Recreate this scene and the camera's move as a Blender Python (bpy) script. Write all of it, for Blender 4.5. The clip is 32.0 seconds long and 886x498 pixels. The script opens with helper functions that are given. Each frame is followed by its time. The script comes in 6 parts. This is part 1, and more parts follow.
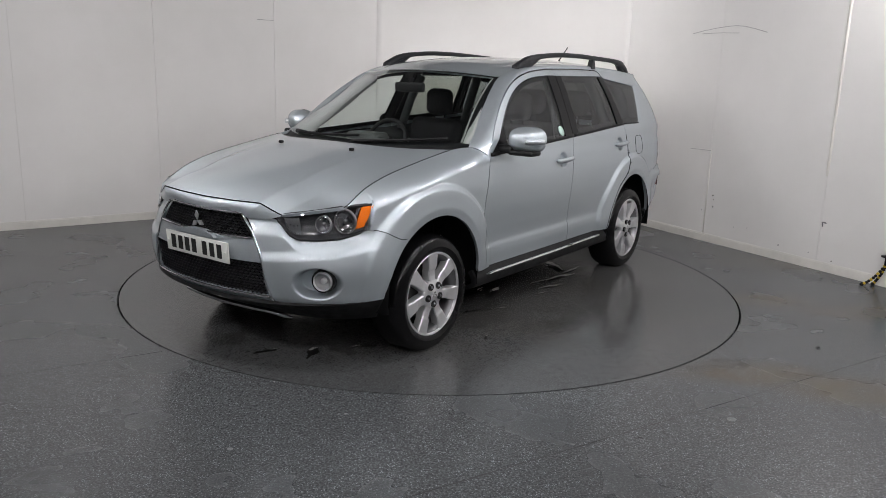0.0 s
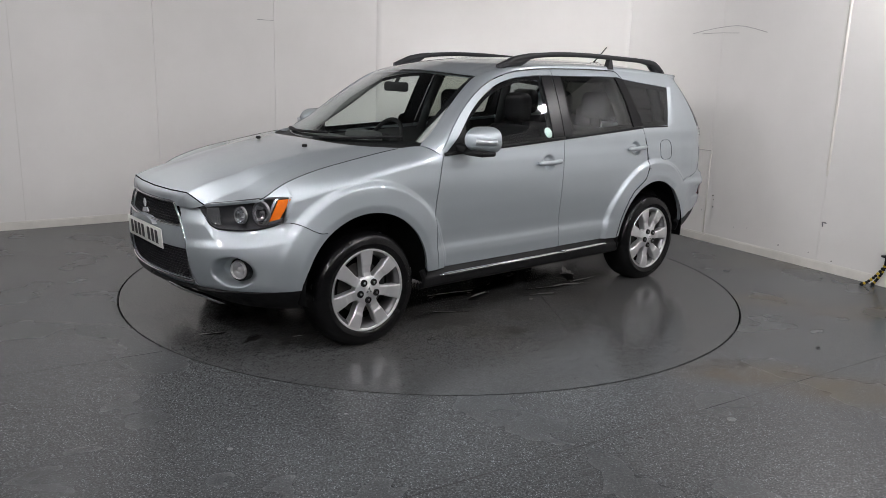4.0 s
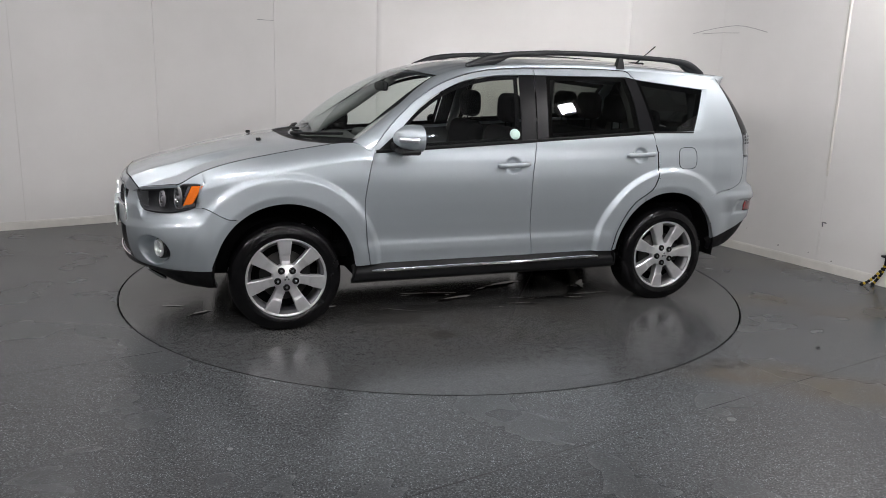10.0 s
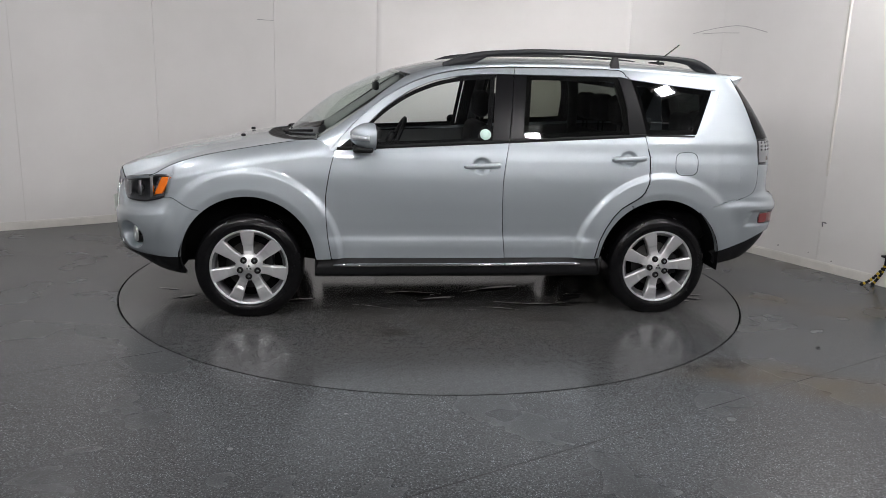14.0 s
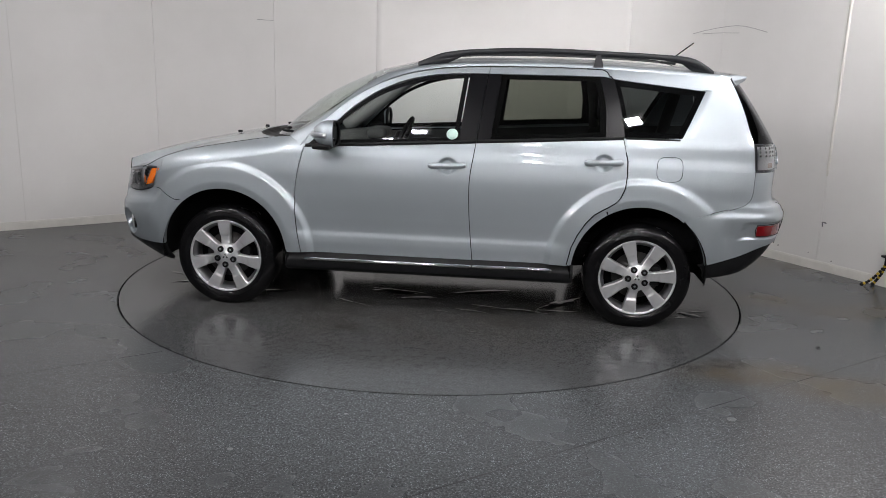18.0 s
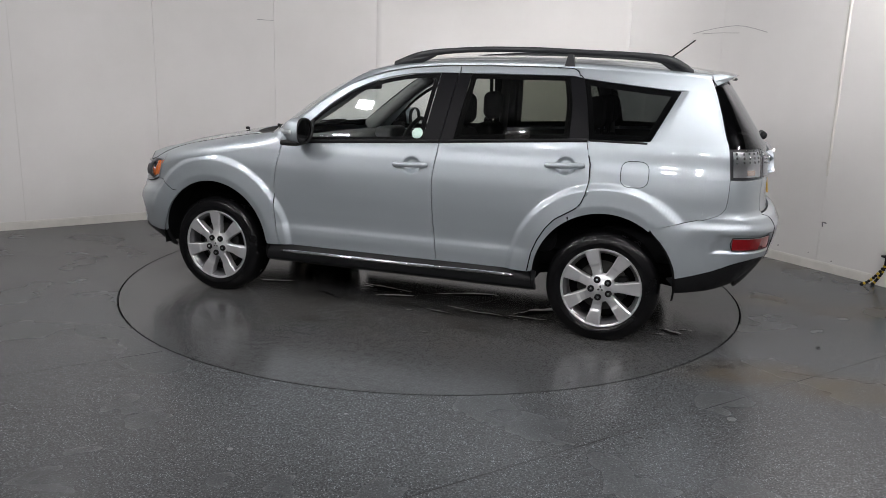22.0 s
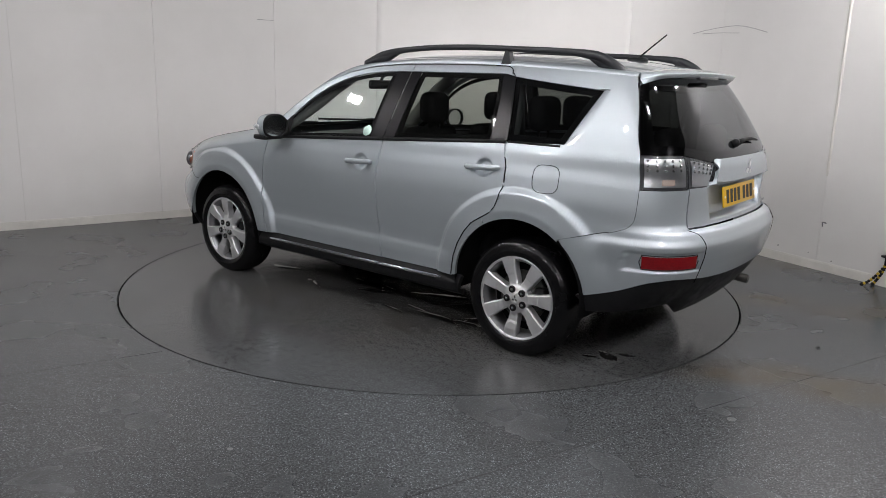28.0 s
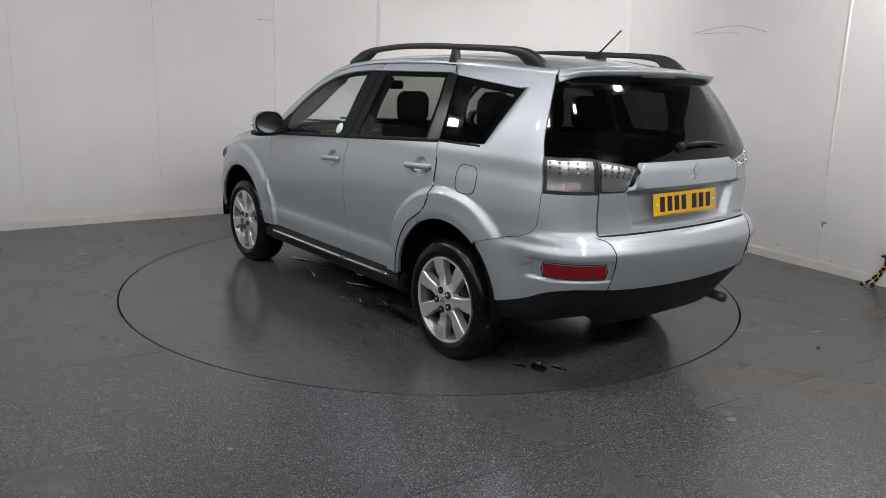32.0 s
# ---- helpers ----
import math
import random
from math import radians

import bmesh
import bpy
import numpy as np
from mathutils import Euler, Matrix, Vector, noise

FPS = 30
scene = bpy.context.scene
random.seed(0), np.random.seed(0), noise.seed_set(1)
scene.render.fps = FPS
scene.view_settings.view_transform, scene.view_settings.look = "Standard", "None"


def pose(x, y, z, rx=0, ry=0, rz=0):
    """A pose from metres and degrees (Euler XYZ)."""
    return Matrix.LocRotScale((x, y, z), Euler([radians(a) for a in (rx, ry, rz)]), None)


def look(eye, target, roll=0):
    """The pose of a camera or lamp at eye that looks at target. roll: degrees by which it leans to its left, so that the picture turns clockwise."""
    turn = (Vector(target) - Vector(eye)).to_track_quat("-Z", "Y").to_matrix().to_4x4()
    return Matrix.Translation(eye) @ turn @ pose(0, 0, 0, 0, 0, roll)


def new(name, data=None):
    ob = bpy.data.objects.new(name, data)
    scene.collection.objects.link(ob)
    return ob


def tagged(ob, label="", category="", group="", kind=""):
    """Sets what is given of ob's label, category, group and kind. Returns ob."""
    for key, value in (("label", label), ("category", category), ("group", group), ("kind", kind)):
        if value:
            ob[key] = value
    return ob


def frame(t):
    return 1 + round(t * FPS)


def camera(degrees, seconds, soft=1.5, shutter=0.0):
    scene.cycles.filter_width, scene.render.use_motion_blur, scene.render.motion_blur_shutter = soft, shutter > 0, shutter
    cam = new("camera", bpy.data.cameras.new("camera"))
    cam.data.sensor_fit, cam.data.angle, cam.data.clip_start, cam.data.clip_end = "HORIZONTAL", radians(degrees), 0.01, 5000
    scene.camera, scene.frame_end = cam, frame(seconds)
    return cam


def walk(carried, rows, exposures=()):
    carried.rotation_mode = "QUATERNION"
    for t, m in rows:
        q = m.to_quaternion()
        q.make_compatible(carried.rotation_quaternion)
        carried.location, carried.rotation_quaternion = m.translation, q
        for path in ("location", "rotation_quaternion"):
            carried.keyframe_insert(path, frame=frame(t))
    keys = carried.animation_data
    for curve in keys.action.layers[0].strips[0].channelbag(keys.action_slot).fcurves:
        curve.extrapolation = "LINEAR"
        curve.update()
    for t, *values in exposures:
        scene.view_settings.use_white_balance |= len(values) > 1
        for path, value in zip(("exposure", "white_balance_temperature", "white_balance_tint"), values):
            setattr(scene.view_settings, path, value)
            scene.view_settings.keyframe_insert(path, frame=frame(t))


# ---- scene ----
# One still camera before a turntable in a photo room; the car and the table turn together.
EYE = Vector((0.0, -5.784, 1.552))
STAND = look(EYE, EYE + Vector((0.01396, 0.97449, -0.22401)), 1.736)
cam = camera(59.77, 32.0, soft=0.85)
walk(cam, [(0, STAND), (32, STAND)], exposures=[(0, 0.0, 6500, 10), (32, 0.0, 6500, 10)])

# ---- light ----
PANEL_POWER = 250.0
ROOM_TOP = 3.0
world = bpy.data.worlds.new("world")
scene.world = world
world.use_nodes = True
world.node_tree.nodes["Background"].inputs[0].default_value = (0.5, 0.52, 0.55, 1)
world.node_tree.nodes["Background"].inputs[1].default_value = 0.02


# ---- materials ----
def material(name, color, rough=0.5, metal=0.0, coat=0.0, spec=0.5, transmission=0.0, ior=1.45, emission=None, strength=0.0):
    m = bpy.data.materials.new(name)
    m.use_nodes = True
    b = m.node_tree.nodes["Principled BSDF"]
    b.inputs["Base Color"].default_value = (*color, 1)
    b.inputs["Roughness"].default_value = rough
    b.inputs["Metallic"].default_value = metal
    b.inputs["Coat Weight"].default_value = coat
    b.inputs["Coat Roughness"].default_value = 0.04
    b.inputs["Specular IOR Level"].default_value = spec
    b.inputs["Transmission Weight"].default_value = transmission
    b.inputs["IOR"].default_value = ior
    if emission:
        b.inputs["Emission Color"].default_value = (*emission, 1)
        b.inputs["Emission Strength"].default_value = strength
    return m


class Nodes:
    """Short hand for node graphs."""

    def __init__(self, m):
        self.m, self.t = m, m.node_tree
        self.b = self.t.nodes["Principled BSDF"]
        self.co = self.t.nodes.new("ShaderNodeTexCoord").outputs["Object"]

    def link(self, a, b):
        self.t.links.new(a, b)

    def noise(self, scale, detail=4.0, rough=0.55, co=None):
        n = self.t.nodes.new("ShaderNodeTexNoise")
        n.inputs["Scale"].default_value, n.inputs["Detail"].default_value, n.inputs["Roughness"].default_value = scale, detail, rough
        self.link(co or self.co, n.inputs["Vector"])
        return n.outputs["Fac"]

    def voronoi(self, scale, out="Distance"):
        n = self.t.nodes.new("ShaderNodeTexVoronoi")
        n.inputs["Scale"].default_value = scale
        self.link(self.co, n.inputs["Vector"])
        return n.outputs[out]

    def ramp(self, fac, stops):
        n = self.t.nodes.new("ShaderNodeValToRGB")
        e = n.color_ramp.elements
        while len(e) < len(stops):
            e.new(0.5)
        for k, (p, c) in zip(e, stops):
            k.position, k.color = p, (*c, 1) if len(c) == 3 else c
        self.link(fac, n.inputs[0])
        return n.outputs[0]

    def mix(self, fac, a, b, kind="MIX"):
        n = self.t.nodes.new("ShaderNodeMix")
        n.data_type, n.blend_type = "RGBA", kind
        for value, k in ((fac, 0), (a, 6), (b, 7)):
            if hasattr(value, "links"):
                self.link(value, n.inputs[k])
            else:
                n.inputs[k].default_value = value if k == 0 else (*value, 1)
        return n.outputs[2]

    def math(self, op, a, b=0.0):
        n = self.t.nodes.new("ShaderNodeMath")
        n.operation = op
        for value, k in ((a, 0), (b, 1)):
            if hasattr(value, "links"):
                self.link(value, n.inputs[k])
            else:
                n.inputs[k].default_value = value
        return n.outputs[0]

    def spread(self, fac, lo, hi, a=0.0, b=1.0):
        n = self.t.nodes.new("ShaderNodeMapRange")
        n.interpolation_type = "SMOOTHSTEP"
        self.link(fac, n.inputs[0])
        for k, v in enumerate((lo, hi, a, b)):
            n.inputs[k + 1].default_value = v
        return n.outputs[0]

    def bump(self, height, strength, distance=0.002):
        n = self.t.nodes.new("ShaderNodeBump")
        n.inputs["Strength"].default_value, n.inputs["Distance"].default_value = strength, distance
        self.link(height, n.inputs["Height"])
        self.link(n.outputs[0], self.b.inputs["Normal"])

    def blob(self, centre, size):
        """1 inside a soft ellipse on the floor, 0 outside."""
        v = self.t.nodes.new("ShaderNodeMapping")
        v.vector_type = "POINT"
        v.inputs["Location"].default_value = (-centre[0] / size[0], -centre[1] / size[1], 0)
        v.inputs["Scale"].default_value = (1 / size[0], 1 / size[1], 1)
        self.link(self.co, v.inputs["Vector"])
        g = self.t.nodes.new("ShaderNodeTexGradient")
        g.gradient_type = "QUADRATIC_SPHERE"
        self.link(v.outputs[0], g.inputs[0])
        return g.outputs["Fac"]


def vinyl(name, blobs, gloss=(0.24, 0.29), fleck=0.62, grain=0.72, wet=()):
    """Grey-blue flecked safety vinyl with scuffs, dirt and stains."""
    m = material(name, (0.09, 0.1, 0.11), 0.3, spec=0.5)
    n = Nodes(m)
    cloud = n.noise(0.7, 5, 0.6)
    base = n.ramp(cloud, [(0.3, (0.056, 0.060, 0.065)), (0.7, (0.073, 0.075, 0.077))])
    speck = n.noise(105, 2, 0.7)
    base = n.mix(grain, base, n.ramp(speck, [(0.34, (0.022, 0.024, 0.026)), (0.5, (0.064, 0.068, 0.072)), (0.66, (0.15, 0.157, 0.163))]))
    cell = n.t.nodes.new("ShaderNodeTexVoronoi")
    cell.inputs["Scale"].default_value = 118
    n.link(n.co, cell.inputs["Vector"])
    few = n.math("MULTIPLY", n.ramp(cell.outputs["Distance"], [(0.20, (1, 1, 1)), (0.34, (0, 0, 0))]), n.ramp(cell.outputs["Color"], [(0.56, (0, 0, 0)), (0.61, (1, 1, 1))]))
    base = n.mix(n.math("MULTIPLY", few, fleck), base, (0.36, 0.40, 0.42))
    mottle = n.ramp(n.noise(24, 5, 0.65), [(0.30, (0.80, 0.80, 0.80)), (0.50, (1.0, 1.0, 1.0)), (0.70, (1.18, 1.18, 1.18))])
    base = n.mix(1.0, base, mottle, "MULTIPLY")
    scuff = n.ramp(n.noise(1.6, 4, 0.55), [(0.40, (0, 0, 0)), (0.80, (1, 1, 1))])
    base = n.mix(n.math("MULTIPLY", scuff, 0.18), base, (0.045, 0.043, 0.041))
    rough = n.spread(n.noise(1.7, 3, 0.5), 0.3, 0.75, *gloss)
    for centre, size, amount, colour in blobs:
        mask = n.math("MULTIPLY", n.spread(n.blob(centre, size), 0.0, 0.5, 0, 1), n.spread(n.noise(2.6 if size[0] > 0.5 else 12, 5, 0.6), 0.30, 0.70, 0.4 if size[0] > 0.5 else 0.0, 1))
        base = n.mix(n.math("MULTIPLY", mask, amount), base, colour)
    for centre, size, polish in wet:
        mask = n.math("MULTIPLY", n.spread(n.blob(centre, size), 0.0, 0.3, 0, 1), n.spread(n.noise(3.2, 5, 0.6), 0.32, 0.58, 0.35, 1))
        rough = n.math("MULTIPLY", rough, n.spread(mask, 0, 1, 1, polish))
    n.link(base, n.b.inputs["Base Color"])
    n.link(rough, n.b.inputs["Roughness"])
    return m


def silver_paint():
    m = material("silver_paint", (0.5, 0.53, 0.56), 0.47, 0.72, coat=1.0)
    n = Nodes(m)
    flake = n.noise(900, 1, 0.5)
    n.link(n.ramp(flake, [(0.3, (0.392, 0.434, 0.463)), (0.7, (0.486, 0.534, 0.566))]), n.b.inputs["Base Color"])
    n.link(n.spread(n.noise(3, 5), 0.3, 0.7, 0.46, 0.49), n.b.inputs["Roughness"])
    return m


def wall_paint():
    m = material("wall_paint", (0.75, 0.735, 0.72), 0.55, spec=0.35)
    n = Nodes(m)
    c = n.ramp(n.noise(0.9, 5, 0.6), [(0.3, (0.70, 0.685, 0.67)), (0.7, (0.77, 0.755, 0.742))])
    scuff = n.ramp(n.noise(7, 9, 0.75), [(0.62, (0, 0, 0)), (0.78, (1, 1, 1))])
    n.link(n.mix(n.math("MULTIPLY", scuff, 0.18), c, (0.5, 0.48, 0.45)), n.b.inputs["Base Color"])
    n.bump(n.noise(160, 3, 0.6), 0.05, 0.001)
    return m


def grained(name, color, rough, spread=0.25, scale=60, bump=0.1, metal=0.0, spec=0.5, coat=0.0):
    m = material(name, color, rough, metal, coat, spec)
    n = Nodes(m)
    lo, hi = [c * (1 - spread) for c in color], [min(1, c * (1 + spread)) for c in color]
    n.link(n.mix(0.5, n.ramp(n.noise(scale, 4), [(0.3, lo), (0.7, hi)]), n.ramp(n.noise(scale * 0.06, 4), [(0.3, lo), (0.7, hi)])), n.b.inputs["Base Color"])
    n.link(n.spread(n.noise(scale * 0.2, 4), 0.3, 0.7, rough * 0.85, rough * 1.15), n.b.inputs["Roughness"])
    if bump:
        n.bump(n.noise(scale * 4, 2), bump, 0.001)
    return m


def glass(name, tint, rough=0.0, shine=0.05):
    """Thin tinted pane: part clear, part mirror."""
    m = bpy.data.materials.new(name)
    m.use_nodes = True
    t = m.node_tree
    t.nodes.clear()
    out = t.nodes.new("ShaderNodeOutputMaterial")
    clear = t.nodes.new("ShaderNodeBsdfTransparent")
    clear.inputs[0].default_value = (*tint, 1)
    gloss = t.nodes.new("ShaderNodeBsdfGlossy")
    gloss.inputs["Roughness"].default_value = rough
    gloss.inputs["Color"].default_value = (0.95, 0.97, 1, 1)
    f = t.nodes.new("ShaderNodeLayerWeight")
    f.inputs["Blend"].default_value = 0.5
    steep = t.nodes.new("ShaderNodeMath")
    steep.operation = "POWER"
    steep.inputs[1].default_value = 4.5
    t.links.new(f.outputs["Facing"], steep.inputs[0])
    gain = t.nodes.new("ShaderNodeMath")
    gain.operation = "MULTIPLY_ADD"
    gain.inputs[1].default_value, gain.inputs[2].default_value = 0.9, shine
    t.links.new(steep.outputs[0], gain.inputs[0])
    mix = t.nodes.new("ShaderNodeMixShader")
    t.links.new(gain.outputs[0], mix.inputs[0])
    t.links.new(clear.outputs[0], mix.inputs[1])
    t.links.new(gloss.outputs[0], mix.inputs[2])
    t.links.new(mix.outputs[0], out.inputs["Surface"])
    return m


BROWN = (0.086, 0.068, 0.043)
FLOOR = vinyl("floor_vinyl", [((2.45, -0.42), (0.7, 0.27), 0.75, BROWN), ((3.1, -0.66), (0.9, 0.32), 0.85, BROWN), ((1.75, -1.85), (0.75, 0.32), 0.8, BROWN), ((2.35, -2.08), (0.9, 0.36), 0.85, BROWN), ((3.2, -2.3), (0.9, 0.4), 0.75, BROWN), ((2.9, 0.75), (0.9, 0.5), 0.4, BROWN), ((-2.6, 0.4), (2.0, 1.6), 0.3, (0.085, 0.078, 0.069)), ((1.66, -1.72), (0.26, 0.13), 0.9, (0.022, 0.020, 0.017)), ((1.47, -1.80), (0.13, 0.10), 0.7, (0.024, 0.022, 0.018))])
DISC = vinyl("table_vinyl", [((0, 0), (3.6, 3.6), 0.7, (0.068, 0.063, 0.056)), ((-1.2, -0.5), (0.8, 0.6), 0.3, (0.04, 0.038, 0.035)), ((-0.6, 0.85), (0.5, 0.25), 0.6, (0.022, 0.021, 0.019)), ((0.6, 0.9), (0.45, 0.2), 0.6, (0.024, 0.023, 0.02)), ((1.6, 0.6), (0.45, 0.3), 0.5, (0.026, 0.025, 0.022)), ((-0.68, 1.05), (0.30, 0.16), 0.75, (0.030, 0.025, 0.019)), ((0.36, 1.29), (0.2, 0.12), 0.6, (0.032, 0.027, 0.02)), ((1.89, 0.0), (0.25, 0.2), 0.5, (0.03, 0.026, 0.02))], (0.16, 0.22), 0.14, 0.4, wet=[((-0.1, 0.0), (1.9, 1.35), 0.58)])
PAINT = silver_paint()
WALL = wall_paint()
DIM_WALL = grained("grey_dim_wall", (0.20, 0.20, 0.204), 0.9, 0.2, 6, 0)
SKIRT = grained("skirting_paint", (0.68, 0.66, 0.62), 0.5, 0.12, 9, 0)
CEIL = grained("ceiling_tile", (0.12, 0.12, 0.122), 0.8, 0.06, 30)
DARK = material("black_void", (0.005, 0.005, 0.0055), 0.9, spec=0.08)
TRIM = grained("black_plastic", (0.010, 0.0102, 0.011), 0.5, 0.2, 90, 0.15, spec=0.2)
GLOSS = material("gloss_black", (0.006, 0.006, 0.007), 0.12, coat=0.5)
PILLAR = material("satin_black_film", (0.006, 0.006, 0.007), 0.28, spec=0.16)
RAIL = grained("graphite_rail", (0.016, 0.017, 0.020), 0.45, 0.15, 120, 0.05, spec=0.4)
RUBBER = grained("tyre_rubber", (0.004, 0.004, 0.0045), 0.24, 0.25, 45, 0.35, spec=0.3)
ALLOY = grained("alloy_silver", (0.66, 0.665, 0.675), 0.40, 0.03, 12, 0, metal=0.75, coat=0.5)
# darker copy of the alloy: shade inside the rim put into its colour
BARREL_SHADED = material("alloy_barrel_shaded", (0.24, 0.24, 0.25), 0.38, 0.9)
IRON = grained("brake_iron", (0.06, 0.058, 0.056), 0.5, 0.2, 40, 0, metal=0.6)
STEEL = material("dull_steel", (0.25, 0.25, 0.26), 0.4, 1.0)
CHROME = material("chrome", (0.78, 0.79, 0.8), 0.1, 1.0)
SATIN = material("satin_chrome", (0.6, 0.61, 0.63), 0.25, 1.0)
BADGE = material("badge_chrome", (0.80, 0.81, 0.82), 0.32, 0.85)
CLOTH = grained("seat_cloth", (0.010, 0.010, 0.011), 0.9, 0.3, 150, 0.3, spec=0.2)
DASH = grained("dash_plastic", (0.060, 0.064, 0.064), 0.6, 0.15, 120, 0.1, spec=0.3)
# lighter copy of DASH: light on the dashboard put into its colour
DASH_LIT = grained("dash_plastic_lit", (0.10, 0.105, 0.103), 0.6, 0.15, 120, 0.1, spec=0.3)
CABIN = grained("cabin_trim", (0.24, 0.25, 0.245), 0.7, 0.1, 80, 0.05, spec=0.3)
LINER = grained("headliner", (0.33, 0.33, 0.31), 0.9, 0.08, 80, 0)
PANE = glass("clear_glass", (0.97, 1.0, 0.985), shine=0.05)
SCREEN = glass("windscreen_glass", (0.90, 0.96, 0.925), shine=0.07)
PRIVACY = glass("privacy_glass", (0.43, 0.45, 0.405))
QUARTER = glass("quarter_privacy_glass", (0.27, 0.29, 0.285))
REARGLASS = glass("rear_privacy_glass", (0.07, 0.073, 0.07), shine=0.032)
LENS = glass("lamp_glass", (0.93, 0.94, 0.95))
TAILCHROME = material("tail_reflector", (0.50, 0.51, 0.52), 0.30, 1.0)
ROSE = material("rosy_lens", (0.36, 0.29, 0.25), 0.2, coat=0.5)
GRILLE = material("grille_plastic", (0.018, 0.018, 0.020), 0.4)
AMBER = material("amber_lens", (0.85, 0.19, 0.015), 0.12, coat=0.6)
RED = grained("red_lens", (0.19, 0.004, 0.007), 0.14, 0.3, 90, 0, coat=0.7)
LAMPDARK = material("lamp_bucket", (0.03, 0.031, 0.034), 0.35, coat=0.2)
REFLECT = material("lamp_reflector", (0.70, 0.71, 0.72), 0.14, 1.0)
PLATE_W = material("white_plate", (0.72, 0.73, 0.69), 0.35, coat=0.3)
PLATE_Y = material("yellow_plate", (0.75, 0.43, 0.015), 0.35, coat=0.3)
INK = material("plate_black", (0.012, 0.012, 0.012), 0.5)
GLOW = material("panel_light", (0.9, 0.9, 0.9), 0.5, emission=(1.0, 0.975, 0.985), strength=PANEL_POWER)
WATER = material("water_film", (0.012, 0.0118, 0.0115), 0.09, spec=0.4)
PENCIL = material("pencil_grey", (0.42, 0.41, 0.41), 0.8)
TEAL = grained("teal_plastic", (0.03, 0.20, 0.26), 0.4, 0.1, 40, 0)
YELLOW = material("yellow_rubber", (0.65, 0.45, 0.03), 0.5)
STICKER = material("pale_sticker", (0.55, 0.72, 0.66), 0.5)
SEAM = material("seam_line", (0.03, 0.03, 0.031), 0.8, spec=0.2)


# ---- mesh helpers ----
def finish(bm, name, mat, parent=None, label="", smooth=True):
    me = bpy.data.meshes.new(name)
    for f in bm.faces:
        f.smooth = smooth
    bm.to_mesh(me)
    bm.free()
    me.materials.append(mat)
    ob = new(name, me)
    if parent:
        ob.parent = parent
    if label:
        ob["label"] = label
    return ob


def part(name, bm, mat, parent, label="", smooth=True):
    return finish(bm, name, mat, parent, label, smooth)


def crv(x, pts):
    """Smooth curve through (x, y) pairs with rising x; straight beyond its ends."""
    n = len(pts)
    k = 0
    while k < n - 2 and x > pts[k + 1][0]:
        k += 1
    (x0, y0), (x1, y1) = pts[k], pts[k + 1]
    d = (y1 - y0) / (x1 - x0)

    def slope(i):
        if i <= 0 or i >= n - 1:
            j = min(max(i, 1), n - 1)
            return (pts[j][1] - pts[j - 1][1]) / (pts[j][0] - pts[j - 1][0])
        a = (pts[i][1] - pts[i - 1][1]) / (pts[i][0] - pts[i - 1][0])
        b = (pts[i + 1][1] - pts[i][1]) / (pts[i + 1][0] - pts[i][0])
        return 0.0 if a * b <= 0 else 2 * a * b / (a + b)

    m0, m1 = slope(k), slope(k + 1)
    h = x1 - x0
    s = (x - x0) / h
    if s < 0:
        return y0 + m0 * (x - x0)
    if s > 1:
        return y1 + m1 * (x - x1)
    return y0 * (1 + 2 * s) * (1 - s) ** 2 + m0 * h * s * (1 - s) ** 2 + y1 * s * s * (3 - 2 * s) + m1 * h * s * s * (s - 1)


def soft(x, a, b):
    s = min(1.0, max(0.0, (x - a) / (b - a)))
    return s * s * (3 - 2 * s)


def steps(a, b, n):
    return [a + (b - a) * i / n for i in range(n + 1)]


def sheet(name, parent, mat, f, us, vs, side=1, thick=0.012, label="", centre=(0, 0, 0.75), out=None):
    """A panel f(u, v) with its edges folded inwards; side -1 mirrors it."""
    bm = bmesh.new()
    grid = [[f(u, v) for v in vs] for u in us]
    nu, nv = len(us), len(vs)
    mid, a, b = grid[nu // 2][nv // 2], grid[min(nu // 2 + 1, nu - 1)][nv // 2], grid[nu // 2][min(nv // 2 + 1, nv - 1)]
    a0, b0 = grid[nu // 2 - 1][nv // 2], grid[nu // 2][nv // 2 - 1]
    normal = (Vector(a) - Vector(a0)).cross(Vector(b) - Vector(b0))
    aim = Vector(out) if out else Vector(mid) - Vector(centre)
    flip = normal.dot(aim) < 0
    if side < 0:
        flip = not flip
    vv = [[bm.verts.new((p[0], p[1] * side, p[2])) for p in row] for row in grid]
    for i in range(nu - 1):
        for j in range(nv - 1):
            q = (vv[i][j], vv[i + 1][j], vv[i + 1][j + 1], vv[i][j + 1])
            try:
                bm.faces.new(q[::-1] if flip else q)
            except ValueError:
                pass
    bm.normal_update()
    if thick:
        ring = [vv[i][0] for i in range(nu)] + [vv[nu - 1][j] for j in range(1, nv)] + [vv[i][nv - 1] for i in range(nu - 2, -1, -1)] + [vv[0][j] for j in range(nv - 2, 0, -1)]
        low = [bm.verts.new(v.co - v.normal * thick) for v in ring]
        for k in range(len(ring)):
            j = (k + 1) % len(ring)
            q = (ring[k], low[k], low[j], ring[j])
            bm.faces.new(q if not flip else q[::-1])
            e = bm.edges.get((ring[k], ring[j]))
            if e:
                e.smooth = False
    return finish(bm, name, mat, parent, label)


